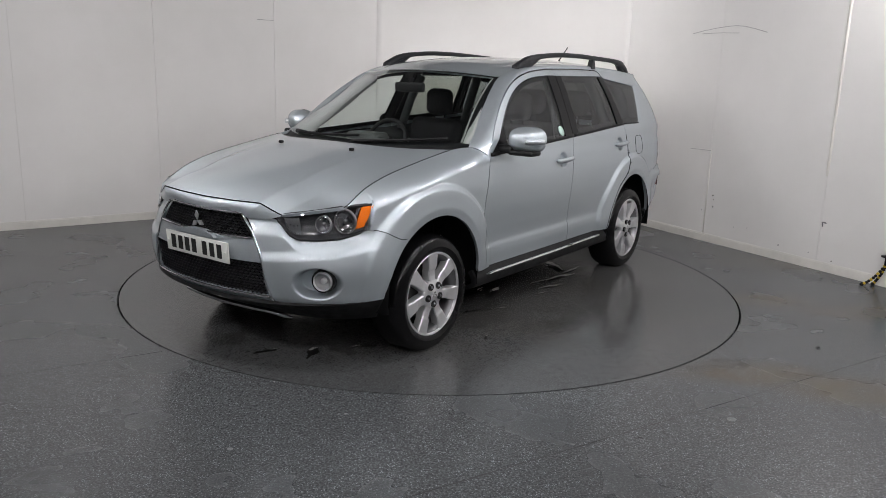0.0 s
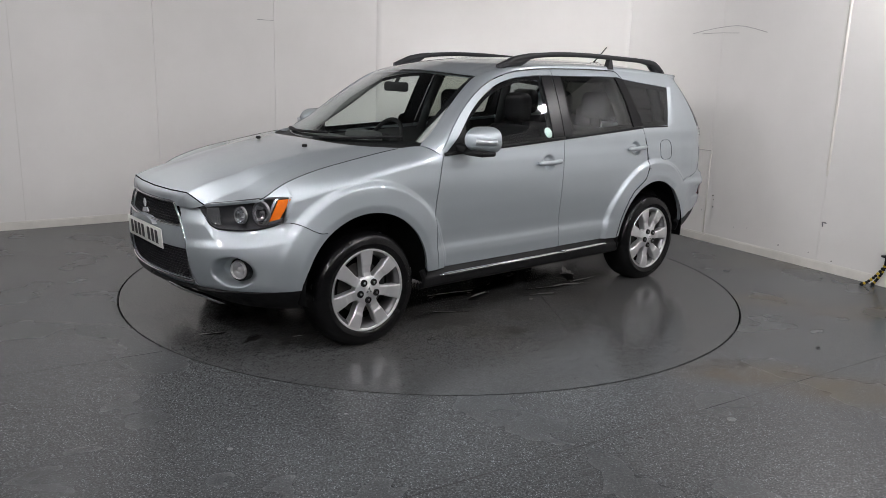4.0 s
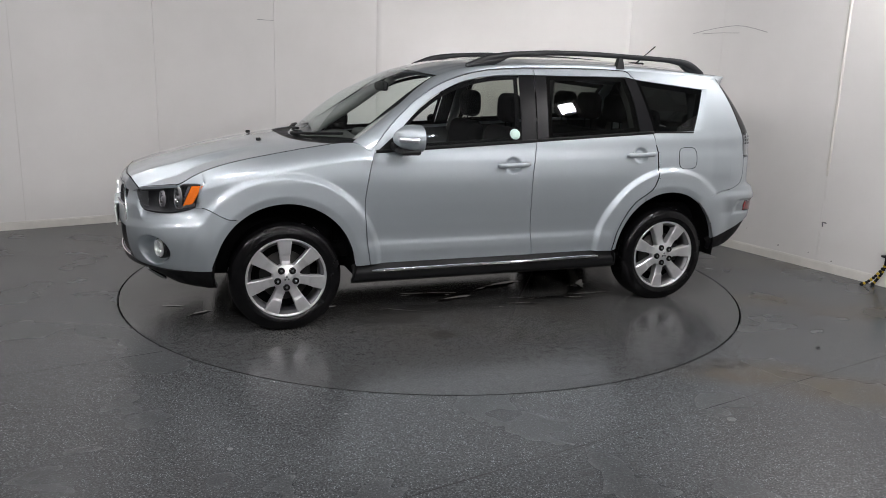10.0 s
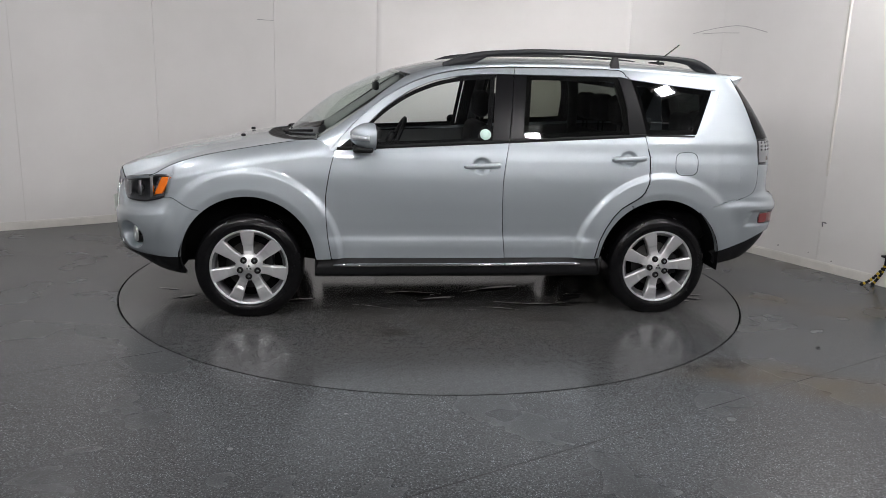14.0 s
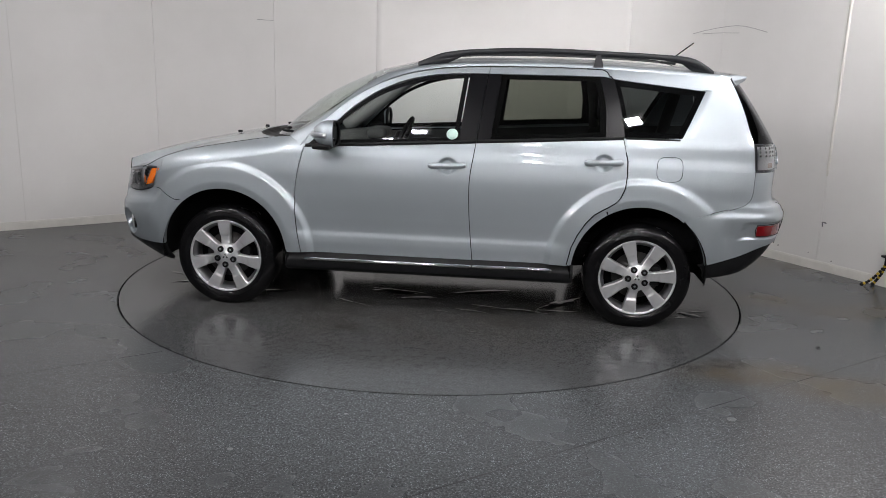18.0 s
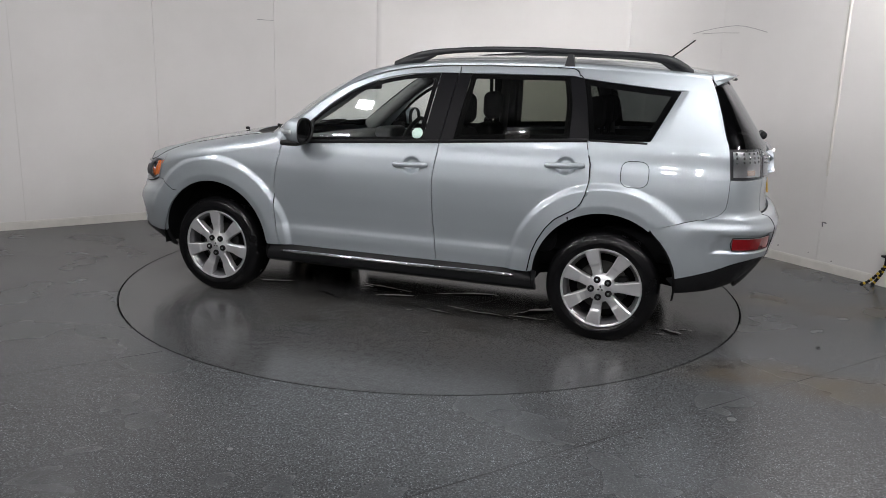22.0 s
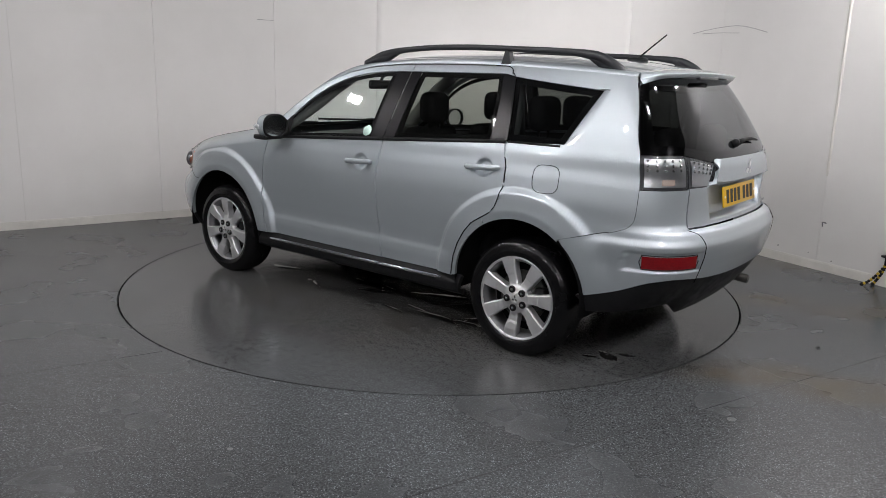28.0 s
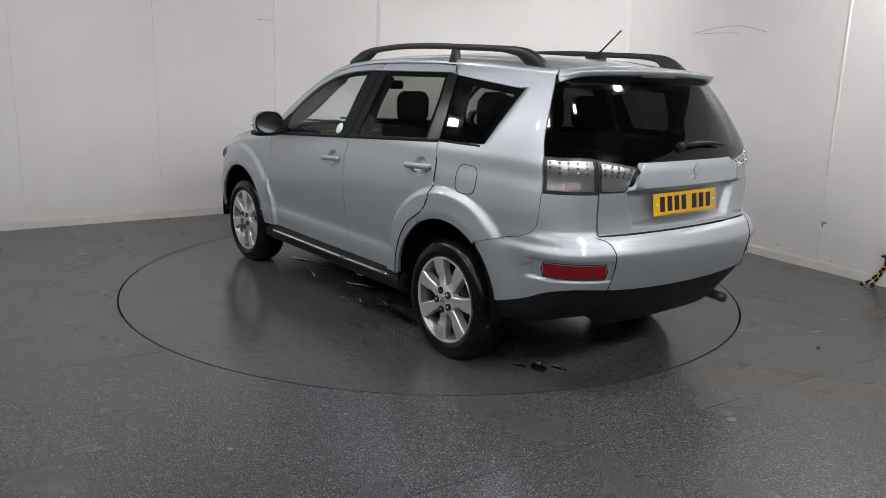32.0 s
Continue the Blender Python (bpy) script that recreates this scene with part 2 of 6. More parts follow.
def box(bm, lo, hi, bevel=0.0, segments=2, m=None):
    made = bmesh.ops.create_cube(bm, size=1)["verts"]
    c, s = (Vector(lo) + Vector(hi)) / 2, Vector(hi) - Vector(lo)
    for v in made:
        v.co = Vector((v.co.x * s.x, v.co.y * s.y, v.co.z * s.z)) + c
    if bevel:
        edges = list({e for v in made for e in v.link_edges})
        got = bmesh.ops.bevel(bm, geom=edges, offset=bevel, segments=segments, affect="EDGES", profile=0.5)
        made = list({v for f in got["faces"] for v in f.verts} | {v for v in made if v.is_valid})
    if m:
        bmesh.ops.transform(bm, matrix=m, verts=[v for v in made if v.is_valid])
    return made


def boxed(lo, hi, bevel=0.0, segments=2, m=None):
    bm = bmesh.new()
    box(bm, lo, hi, bevel, segments, m)
    return bm


def lathe(bm, profile, steps_round, m, cap=False):
    """Turns (radius, along) pairs round the y axis of m."""
    rings = []
    for r, a in profile:
        rings.append([bm.verts.new(m @ Vector((r * math.cos(2 * math.pi * k / steps_round), a, r * math.sin(2 * math.pi * k / steps_round)))) for k in range(steps_round)])
    for p, q in zip(rings, rings[1:]):
        for k in range(steps_round):
            j = (k + 1) % steps_round
            bm.faces.new((p[k], p[j], q[j], q[k]))
    if cap:
        bm.faces.new(rings[-1])
        bm.faces.new(rings[0][::-1])
    return rings


def tube(bm, points, radius, sides=8, flat=1.0, closed=False):
    """A rod along points; radius a number or one for each point."""
    pts = [Vector(p) for p in points]
    rings = []
    for i, p in enumerate(pts):
        a, b = pts[max(0, i - 1)], pts[min(len(pts) - 1, i + 1)]
        d = (b - a).normalized()
        up = Vector((0, 0, 1)) if abs(d.z) < 0.95 else Vector((0, 1, 0))
        s = d.cross(up).normalized()
        u = s.cross(d)
        r = radius[i] if isinstance(radius, (list, tuple)) else radius
        rings.append([bm.verts.new(p + s * r * math.cos(2 * math.pi * k / sides) + u * r * flat * math.sin(2 * math.pi * k / sides)) for k in range(sides)])
    for p, q in zip(rings, rings[1:]):
        for k in range(sides):
            j = (k + 1) % sides
            bm.faces.new((p[k], p[j], q[j], q[k]))
    bm.faces.new(rings[0])
    bm.faces.new(rings[-1][::-1])
    bmesh.ops.recalc_face_normals(bm, faces=bm.faces)


def prism(bm, outline, depth, m):
    """A flat outline of (x, z) pairs with a depth along y."""
    front = [bm.verts.new(m @ Vector((x, 0, z))) for x, z in outline]
    back = [bm.verts.new(m @ Vector((x, depth, z))) for x, z in outline]
    bm.faces.new(front)
    bm.faces.new(back[::-1])
    n = len(outline)
    for k in range(n):
        j = (k + 1) % n
        bm.faces.new((front[j], front[k], back[k], back[j]))
    bmesh.ops.recalc_face_normals(bm, faces=bm.faces)


def empty(name, parent=None):
    ob = new(name)
    if parent:
        ob.parent = parent
    return ob


# ---- the room ----
TABLE_R = 2.248
CORNER = Vector((1.03, 4.58))
LEFT_DIR = Vector((-math.cos(radians(33.8)), -math.sin(radians(33.8))))
RIGHT_DIR = Vector((math.cos(radians(60.6)), -math.sin(radians(60.6))))
TANGENT = 2.09
PANEL_W = 1.245


def wall_path(s):
    """Point and inward normal of the wall's face; s runs along it, 0 at the middle of the rounded corner."""
    turn = math.pi - math.acos(LEFT_DIR.dot(RIGHT_DIR))
    r = TANGENT * math.tan((math.pi - turn) / 2)
    arc = r * turn
    inward_l = Vector((-LEFT_DIR.y, LEFT_DIR.x))
    inward_r = Vector((RIGHT_DIR.y, -RIGHT_DIR.x))
    if inward_l.dot(Vector((0, -1))) < 0:
        inward_l = -inward_l
    if inward_r.dot(Vector((0, -1))) < 0:
        inward_r = -inward_r
    centre = CORNER + LEFT_DIR * TANGENT + inward_l * r
    if s < -arc / 2:
        return CORNER + LEFT_DIR * (TANGENT - s - arc / 2), inward_l
    if s > arc / 2:
        return CORNER + RIGHT_DIR * (TANGENT + s - arc / 2), inward_r
    f = (s + arc / 2) / arc
    a0 = math.atan2(-inward_l.y, -inward_l.x)
    a = a0 - f * turn
    d = Vector((math.cos(a), math.sin(a)))
    return centre + d * r, -d


ARC = TANGENT * math.tan((math.acos(LEFT_DIR.dot(RIGHT_DIR))) / 2) * (math.pi - math.acos(LEFT_DIR.dot(RIGHT_DIR)))


def wall_strip(bm, s0, s1, z0, z1, n, face=0.0, back=0.10, edge=0.0):
    """A slab of wall from s0 to s1, its face set 'face' metres before the wall's line."""
    rings = []
    for s in steps(s0, s1, n):
        p, q = wall_path(s)
        rings.append([bm.verts.new((*(p + q * d), z)) for d, z in ((face, z0), (face, z1), (-back, z1), (-back, z0))])
    for a, b in zip(rings, rings[1:]):
        for k in range(4):
            j = (k + 1) % 4
            bm.faces.new((a[k], a[j], b[j], b[k]))
    bm.faces.new(rings[0])
    bm.faces.new(rings[-1][::-1])
    bmesh.ops.recalc_face_normals(bm, faces=bm.faces)


def build_room():
    walls = {}
    # backing that shows in the joints, then the boards
    for name, s0, s1, label in (("wall_left", -ARC / 2 - 5.9, -ARC / 2, "white painted panelled studio wall with faint joints"), ("wall_corner", -ARC / 2, ARC / 2, "white rounded studio corner wall between two panelled walls"), ("wall_right", ARC / 2, ARC / 2 + 7.4, "white painted panelled studio wall with scuffs and pencil lines")):
        bm = bmesh.new()
        wall_strip(bm, s0, s1, 0, ROOM_TOP, 24 if "corner" in name else 4, -0.012, 0.12)
        wall = tagged(finish(bm, name, SKIRT, None, label, smooth=False), category="wall", kind="structure")
        walls[name] = wall
        n = 1 if "corner" in name else int((s1 - s0) / PANEL_W + 0.9)
        for k in range(n):
            if n == 1:
                a, b = s0, s1
            elif "left" in name:
                a, b = max(s0, s1 - PANEL_W * (k + 1)), s1 - PANEL_W * k
            else:
                a, b = s0 + PANEL_W * k, min(s1, s0 + PANEL_W * (k + 1))
            bm = bmesh.new()
            wall_strip(bm, a + 0.0012, b - 0.0012, 0.0, ROOM_TOP, 40 if n == 1 else 2, 0, 0.010)
            part("panel", bm, WALL, wall, smooth=(n == 1))
    # the two walls behind the camera, parallel to those before it
    left_end, right_end = CORNER + LEFT_DIR * 7.99, CORNER + RIGHT_DIR * 9.49
    far = left_end + (right_end - CORNER)
    for name, p, q in (("wall_south", right_end, far), ("wall_west", left_end, far)):
        d = q - p
        m = Matrix.Translation((*p, 0)) @ pose(0, 0, 0, 0, 0, math.degrees(math.atan2(d.y, d.x)))
        bm = boxed((-0.1, -0.05, 0), (d.length + 0.1, 0.05, ROOM_TOP), m=m)
        # out of view; toned dark so the car's sides catch less light
        tagged(finish(bm, name, DIM_WALL, None, "plain unseen studio wall, toned dark grey to throw less light on the car", smooth=False), category="wall", kind="structure")
    bm = boxed((-8.4, -9.7, ROOM_TOP), (8.4, 6.5, ROOM_TOP + 0.1))
    tagged(finish(bm, "ceiling", CEIL, None, "plain dark grey studio ceiling", smooth=False), category="ceiling", kind="structure")
    # skirting board
    bm = bmesh.new()
    wall_strip(bm, -ARC / 2 - 5.9, ARC / 2 + 7.4, 0, 0.066, 90, 0.014, -0.0005)
    wall_strip(bm, -ARC / 2 - 5.9, ARC / 2 + 7.4, 0.066, 0.076, 90, 0.009, -0.0005)
    tagged(finish(bm, "baseboard", SKIRT, None, "scuffed off-white skirting board along the walls", smooth=False), category="skirting", kind="structure")
    build_wall_marks(walls["wall_right"], walls["wall_left"])


def wall_point(along, z, lift, right=True):
    """Point at a distance from the room's corner along one wall, lifted off its face."""
    s = ARC / 2 + along - TANGENT
    p, q = wall_path(s if right else -s)
    return Vector((*(p + q * lift), z))


def build_wall_marks(wall_r, wall_l):
    bm = bmesh.new()
    tube(bm, [wall_point(a, z, 0.001) for a, z in ((2.97, 1.985), (3.10, 2.008), (3.25, 2.028), (3.38, 2.040), (3.48, 2.044), (3.58, 2.034), (3.70, 2.008), (3.82, 1.976))], 0.0035, 5)
    part("pencil_line", bm, PENCIL, wall_r)
    bm = bmesh.new()
    tube(bm, [wall_point(a, z, 0.001) for a, z in ((3.08, 1.980), (3.2, 1.984), (3.33, 1.984), (3.52, 1.978))], 0.003, 5)
    part("pencil_line", bm, PENCIL, wall_r)
    for a0, a1, z, right, wall in ((3.08, 3.34, 0.884, True, wall_r), (3.335, 3.52, 2.026, False, wall_l)):
        bm = bmesh.new()
        tube(bm, [wall_point(a0, z, 0.001, right), wall_point(a1, z + 0.003, 0.001, right)], 0.003, 5)
        part("scratch", bm, PENCIL, wall)
    for a, z, r in ((3.42, 0.46, 0.008), (3.43, 0.42, 0.006), (3.43, 0.35, 0.007), (3.30, 0.30, 0.004), (3.70, 0.20, 0.004), (4.2, 0.13, 0.006), (4.72, 0.10, 0.006), (4.50, 0.13, 0.004), (3.85, 0.22, 0.004)):
        bm = bmesh.new()
        bmesh.ops.create_icosphere(bm, subdivisions=1, radius=r, matrix=Matrix.Translation(wall_point(a, z, 0.001)))
        part("wall_chip", bm, SEAM, wall_r)
    bm = bmesh.new()
    tube(bm, [wall_point(4.60, 0.375, 0.004), wall_point(4.60, 0.41, 0.012), wall_point(4.615, 0.415, 0.02), wall_point(4.64, 0.41, 0.02)], 0.006, 6)
    part("wall_hook", bm, STEEL, wall_r)
    # rounded cable cover over a joint
    bm = bmesh.new()
    a = wall_point(4.575, 0.80, 0.004)
    tube(bm, [wall_point(4.575, z, -0.004) for z in (0.80, 0.86, 1.6, 2.4, ROOM_TOP)], [0.010, 0.015, 0.015, 0.015, 0.015], 12)
    cover = tagged(finish(bm, "cable_cover", SKIRT, None, "white half-round cable cover on the wall"), category="cable cover")
    # lower joint strip
    bm = bmesh.new()
    tube(bm, [wall_point(3.345, z, 0.0) for z in (0.08, 0.4, 0.89)], 0.007, 8)
    part("joint_filler", bm, SKIRT, wall_r)


def ring_sheet(bm, r0, r1, z, n=160):
    a = [bm.verts.new((r0 * math.cos(2 * math.pi * k / n), r0 * math.sin(2 * math.pi * k / n), z)) for k in range(n)]
    b = [bm.verts.new((r1 * math.cos(2 * math.pi * k / n), r1 * math.sin(2 * math.pi * k / n), z)) for k in range(n)]
    for k in range(n):
        j = (k + 1) % n
        bm.faces.new((a[k], b[k], b[j], a[j]))
    return a, b


def build_floor():
    bm = bmesh.new()
    a, b = ring_sheet(bm, TABLE_R + 0.006, 14, 0)
    low = [bm.verts.new((v.co.x, v.co.y, -0.05)) for v in a]
    for k in range(len(a)):
        j = (k + 1) % len(a)
        bm.faces.new((a[k], a[j], low[j], low[k]))
    floor = tagged(finish(bm, "floor", FLOOR, None, "grey flecked vinyl floor with brown stains and dirt", smooth=False), category="floor", kind="structure")
    # welded joints of the two-metre vinyl sheets, parallel to the wall
    d = Vector((math.cos(radians(31.2)), math.sin(radians(31.2))))
    q = Vector((-d.y, d.x))
    for off, s0, s1 in ((-0.73, -6.0, -2.17), (-2.69, -5.0, 7.0), (-4.65, -5.0, 7.0)):
        bm = bmesh.new()
        m = Matrix.Translation((*(q * off), 0)) @ pose(0, 0, 0, 0, 0, 31.2)
        box(bm, (s0, -0.0022, -0.001), (s1, 0.0022, 0.0006), m=m)
        part("floor_seam", bm, SEAM, floor, smooth=False)
    bm = bmesh.new()
    ring_sheet(bm, TABLE_R - 0.05, TABLE_R + 0.05, -0.035)
    part("pit_edge", bm, DARK, floor)


def build_table():
    table = tagged(empty("turntable"), "round vinyl-topped turntable with wet dirty patches under the car", "turntable")
    bm = bmesh.new()
    n = 160
    top = [bm.verts.new(((TABLE_R - 0.006) * math.cos(2 * math.pi * k / n), (TABLE_R - 0.006) * math.sin(2 * math.pi * k / n), 0.0)) for k in range(n)]
    low = [bm.verts.new((v.co.x, v.co.y, -0.03)) for v in top]
    bm.faces.new(top)
    for k in range(n):
        j = (k + 1) % n
        bm.faces.new((top[j], top[k], low[k], low[j]))
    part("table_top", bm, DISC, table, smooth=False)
    # joint of its covering
    d = Vector((0.375, 0.575)).normalized()
    p = Vector((0.32, 1.84))
    ends = [p + d * k for k in (0.335, -3.62)]
    bm = bmesh.new()
    m = Matrix.Translation((*ends[1], 0)) @ pose(0, 0, 0, 0, 0, math.degrees(math.atan2(d.y, d.x)))
    box(bm, (0, -0.0018, -0.001), (3.95, 0.0018, 0.0002), m=m)
    part("table_seam", bm, SEAM, table, smooth=False)
    # puddles and drips left by the wash
    rng = random.Random(7)
    for x, y, sx, sy, turn in ((-0.36, 0.83, 0.16, 0.035, -15), (-0.62, 0.745, 0.24, 0.05, -10), (-0.90, 0.72, 0.17, 0.03, 5), (0.43, 0.79, 0.16, 0.02, -28), (0.56, 0.72, 0.05, 0.02, 0), (-0.17, 0.87, 0.07, 0.018, 0), (-0.95, 0.55, 0.2, 0.08, 50), (0.05, 0.60, 0.16, 0.05, 15), (-1.74, 0.70, 0.05, 0.03, 20), (-1.83, 0.63, 0.10, 0.05, -40), (-1.90, 0.55, 0.05, 0.03, 10), (1.0, 0.60, 0.12, 0.06, 10), (0.2, 0.45, 0.2, 0.07, -8), (-0.4, 0.35, 0.22, 0.06, 20), (1.75, 0.5, 0.10, 0.05, 40), (1.9, 0.3, 0.08, 0.03, -20), (1.55, 0.62, 0.05, 0.02, 0), (-0.4, 1.25, 0.04, 0.015, 0), (0.9, 1.1, 0.05, 0.012, 30)):
        bm = bmesh.new()
        n = 64
        wob = [rng.uniform(0.1, 1.9) for _ in range(n)]
        for _ in range(9):
            wob = [(wob[k - 1] + 2 * wob[k] + wob[(k + 1) % n]) / 4 for k in range(n)]
        wob = [w * rng.uniform(0.90, 1.10) for w in wob]
        m = pose(x, y, 0, 0, 0, turn)
        sx, sy = sx * 0.95, sy * 0.62
        rim = [bm.verts.new(m @ Vector((sx * wob[k] * math.cos(2 * math.pi * k / n), sy * wob[k] * math.sin(2 * math.pi * k / n), 0.0004))) for k in range(n)]
        top = [bm.verts.new(m @ Vector(((sx * wob[k] - 0.002) * math.cos(2 * math.pi * k / n), (sy * wob[k] - 0.002) * math.sin(2 * math.pi * k / n), 0.0011))) for k in range(n)]
        for k in range(n):
            j = (k + 1) % n
            bm.faces.new((rim[k], rim[j], top[j], top[k]))
        bm.faces.new(top)
        part("puddle", bm, WATER, table, "dark wet puddle")
    return table


def build_small_things():
    # bendy tripod with a phone, by the wall
    tripod = tagged(empty("tripod"), "bendy black and yellow mini tripod holding a teal phone", "tripod")
    hub = Vector((3.545, 0.02, 0.20))
    for foot, knee in (((3.405, 0.075, 0.012), (3.49, 0.05, 0.055)), ((3.50, 0.09, 0.012), (3.545, 0.06, 0.09)), ((3.66, -0.06, 0.012), (3.62, -0.02, 0.08))):
        pts = []
        foot, knee = Vector(foot), Vector(knee)
        for k in range(12):
            t = k / 11
            pts.append(foot * (1 - t) ** 2 + knee * 2 * t * (1 - t) + hub * t * t)
        for k, p in enumerate(pts):
            bm = bmesh.new()
            bmesh.ops.create_uvsphere(bm, u_segments=10, v_segments=6, radius=0.0125 if k else 0.016, matrix=Matrix.Translation(p))
            part("leg_joint" if k else "foot", bm, YELLOW if k % 3 == 1 else TRIM, tripod)
    bm = bmesh.new()
    tube(bm, [hub - Vector((0, 0, 0.02)), hub + Vector((0, 0, 0.05))], 0.018, 10)
    box(bm, hub + Vector((-0.045, -0.02, 0.045)), hub + Vector((0.02, 0.02, 0.06)), 0.004)
    part("tripod_head", bm, TRIM, tripod)
    phone = boxed((-0.036, -0.006, 0.0), (0.036, 0.006, 0.15), 0.005, 3, Matrix.Translation(hub + Vector((0.025, 0.0, 0.055))) @ pose(0, 0, 0, 6, 6, -30))
    part("phone", phone, TEAL, tripod, "teal phone")
    lens = bmesh.new()
    lathe(lens, [(0.008, 0.0), (0.008, -0.003), (0.0005, -0.003)], 12, Matrix.Translation(hub + Vector((0.015, -0.012, 0.19))))
    part("phone_lens", lens, GLOSS, tripod)
    # crumb on the floor
    bm = bmesh.new()
    box(bm, (2.322, -1.424, 0.0), (2.346, -1.412, 0.009), 0.003)
    tagged(finish(bm, "floor_debris", SEAM, None, "small black crumb lying on the floor"), category="debris")
    bm = bmesh.new()
    box(bm, (0.93, -2.66, 0.0), (0.95, -2.653, 0.004), 0.001, m=None)
    tagged(finish(bm, "floor_debris", SEAM, None, "small black sliver lying on the floor"), category="debris")


# ---- the car's shape: x forward, y to its left, z up, origin between the wheels on the ground ----
AXLE = 1.335
ARCH_Z, ARCH_R = 0.362, 0.412
WHEEL_Z = 0.320
NOSE = [(0.20, 2.04), (0.34, 2.195), (0.42, 2.262), (0.50, 2.276), (0.62, 2.277), (0.70, 2.273), (0.80, 2.257), (0.87, 2.214), (0.92, 2.14)]
TAIL = [(0.25, 2.05), (0.40, 2.21), (0.52, 2.278), (0.66, 2.306), (0.745, 2.306), (0.785, 2.288), (0.815, 2.236), (0.90, 2.226), (1.0, 2.230), (1.10, 2.218), (1.15, 2.200), (1.30, 2.103), (1.485, 1.978), (1.56, 1.922), (1.62, 1.87)]
FLANK = [(0.20, 0.80), (0.36, 0.838), (0.405, 0.843), (0.455, 0.8475), (0.485, 0.8465), (0.525, 0.841), (0.62, 0.851), (0.76, 0.868), (0.88, 0.8745), (1.0, 0.863), (1.07, 0.848), (1.13, 0.838), (1.20, 0.808), (1.30, 0.762), (1.40, 0.713), (1.50, 0.660), (1.56, 0.625), (1.62, 0.58)]


FLANK_END = [(0.20, 0.795), (0.36, 0.848), (0.46, 0.862), (0.62, 0.870), (0.76, 0.873), (0.90, 0.872)]


def flank(x, z):
    w = crv(z, FLANK)
    if z < 0.9:
        w += (crv(z, FLANK_END) - w) * soft(abs(x), 0.78, 0.95) * (1 - soft(z, 0.80, 0.90))
    back = min(1.0, max(0.0, (-x - 0.9) / 0.8)) ** 2
    return w - back * (0.030 - 0.019 * soft(z, 1.05, 1.3))


def rear_power(z):
    return 10 + 8 * soft(z, 1.0, 1.45)


def front_power(z):
    return 6.0 - 1.5 * soft(z, 0.5, 0.78)


def flare(x, z):
    """The swollen wheel arches."""
    y = 0.0
    for xc in (AXLE, -1.325):
        d = math.hypot(x - xc, z - 0.365)
        edge = 0.590 if xc > 0 else 0.586
        fade = 1.0
        if xc > 0:
            fade = 1 - soft(x, 1.70, 1.95)
        else:
            fade = 1 - soft(-x, 1.70, 1.95)
        lift = 0.023 * (1 - soft(d, edge - 0.042, edge)) + 0.012 * min(1.0, max(0.0, (edge - d) / 0.17)) - 0.009 * (1 - soft(d, 0.405, 0.46))
        y = max(y, lift * fade)
    return y


def flank_at(x, z):
    """Outer face of the side at x, z."""
    w = flank(x, z)
    if x > 1.0:
        u = min(1.0, (x - 1.0) / (crv(z, NOSE) - 1.0))
        w *= max(0.0, 1 - u ** front_power(z)) ** (1 / 1.95)
    elif x < -1.2:
        u = min(1.0, (-x - 1.2) / (crv(z, TAIL) - 1.2))
        w *= max(0.0, 1 - u ** rear_power(z)) ** (1 / 2.2)
    return w + flare(x, z)


def S(x, z, inset=0.0):
    return Vector((x, flank_at(x, z) - inset, z))


def front_x(y, z):
    w = flank(1.0, z)
    return 1.0 + (crv(z, NOSE) - 1.0) * max(0.0, 1 - min(1, abs(y) / w) ** 1.95) ** (1 / front_power(z))


def rear_x(y, z):
    w = flank(-1.7, z)
    return -1.2 - (crv(z, TAIL) - 1.2) * max(0.0, 1 - min(1, abs(y) / w) ** 2.2) ** (1 / rear_power(z))


def front_at(a, z, inset=0.0):
    """Nose and front corner; a is 90 degrees at the centre line, 0 at the side."""
    w, n = flank(1.0, z), front_power(z)
    x = 1.0 + (crv(z, NOSE) - 1.0) * math.sin(a) ** (2 / n)
    y = w * max(0.0, math.cos(a)) ** (2 / 1.95)
    d = Vector((math.sin(a), math.cos(a) * 1.0, 0)).normalized()
    return Vector((x, y + flare(x, z) * soft(y, 0.5, 0.8), z)) - d * inset


def rear_at(a, z, inset=0.0):
    w = flank(-1.7, z)
    x = -1.2 - (crv(z, TAIL) - 1.2) * math.sin(a) ** (2 / rear_power(z))
    y = w * max(0.0, math.cos(a)) ** (2 / 2.2)
    d = Vector((-math.sin(a), math.cos(a), 0)).normalized()
    return Vector((x, y + flare(x, z) * soft(y, 0.5, 0.8), z)) - d * inset


def a_front_x(x, z):
    u = min(1.0, max(0.0, (x - 1.0) / (crv(z, NOSE) - 1.0)))
    return math.asin(u ** (front_power(z) / 2))


def a_front_y(y, z):
    return math.acos(min(1.0, y / flank(1.0, z)) ** 0.975)


def a_rear_x(x, z):
    u = min(1.0, max(0.0, (-x - 1.2) / (crv(z, TAIL) - 1.2)))
    return math.asin(u ** (rear_power(z) / 2))


def a_rear_y(y, z):
    return math.acos(min(1.0, y / flank(-1.7, z)) ** 1.1)


def belt(x):
    return 1.108 - 0.058 * x + 0.012 * soft(-x, 1.1, 1.7) * -1


# rear edge of the side, where the tailgate begins
REAR_EDGE = [(1.0, -1.987), (1.177, -1.963), (1.242, -1.940), (1.374, -1.902), (1.508, -1.852), (1.573, -1.821)]
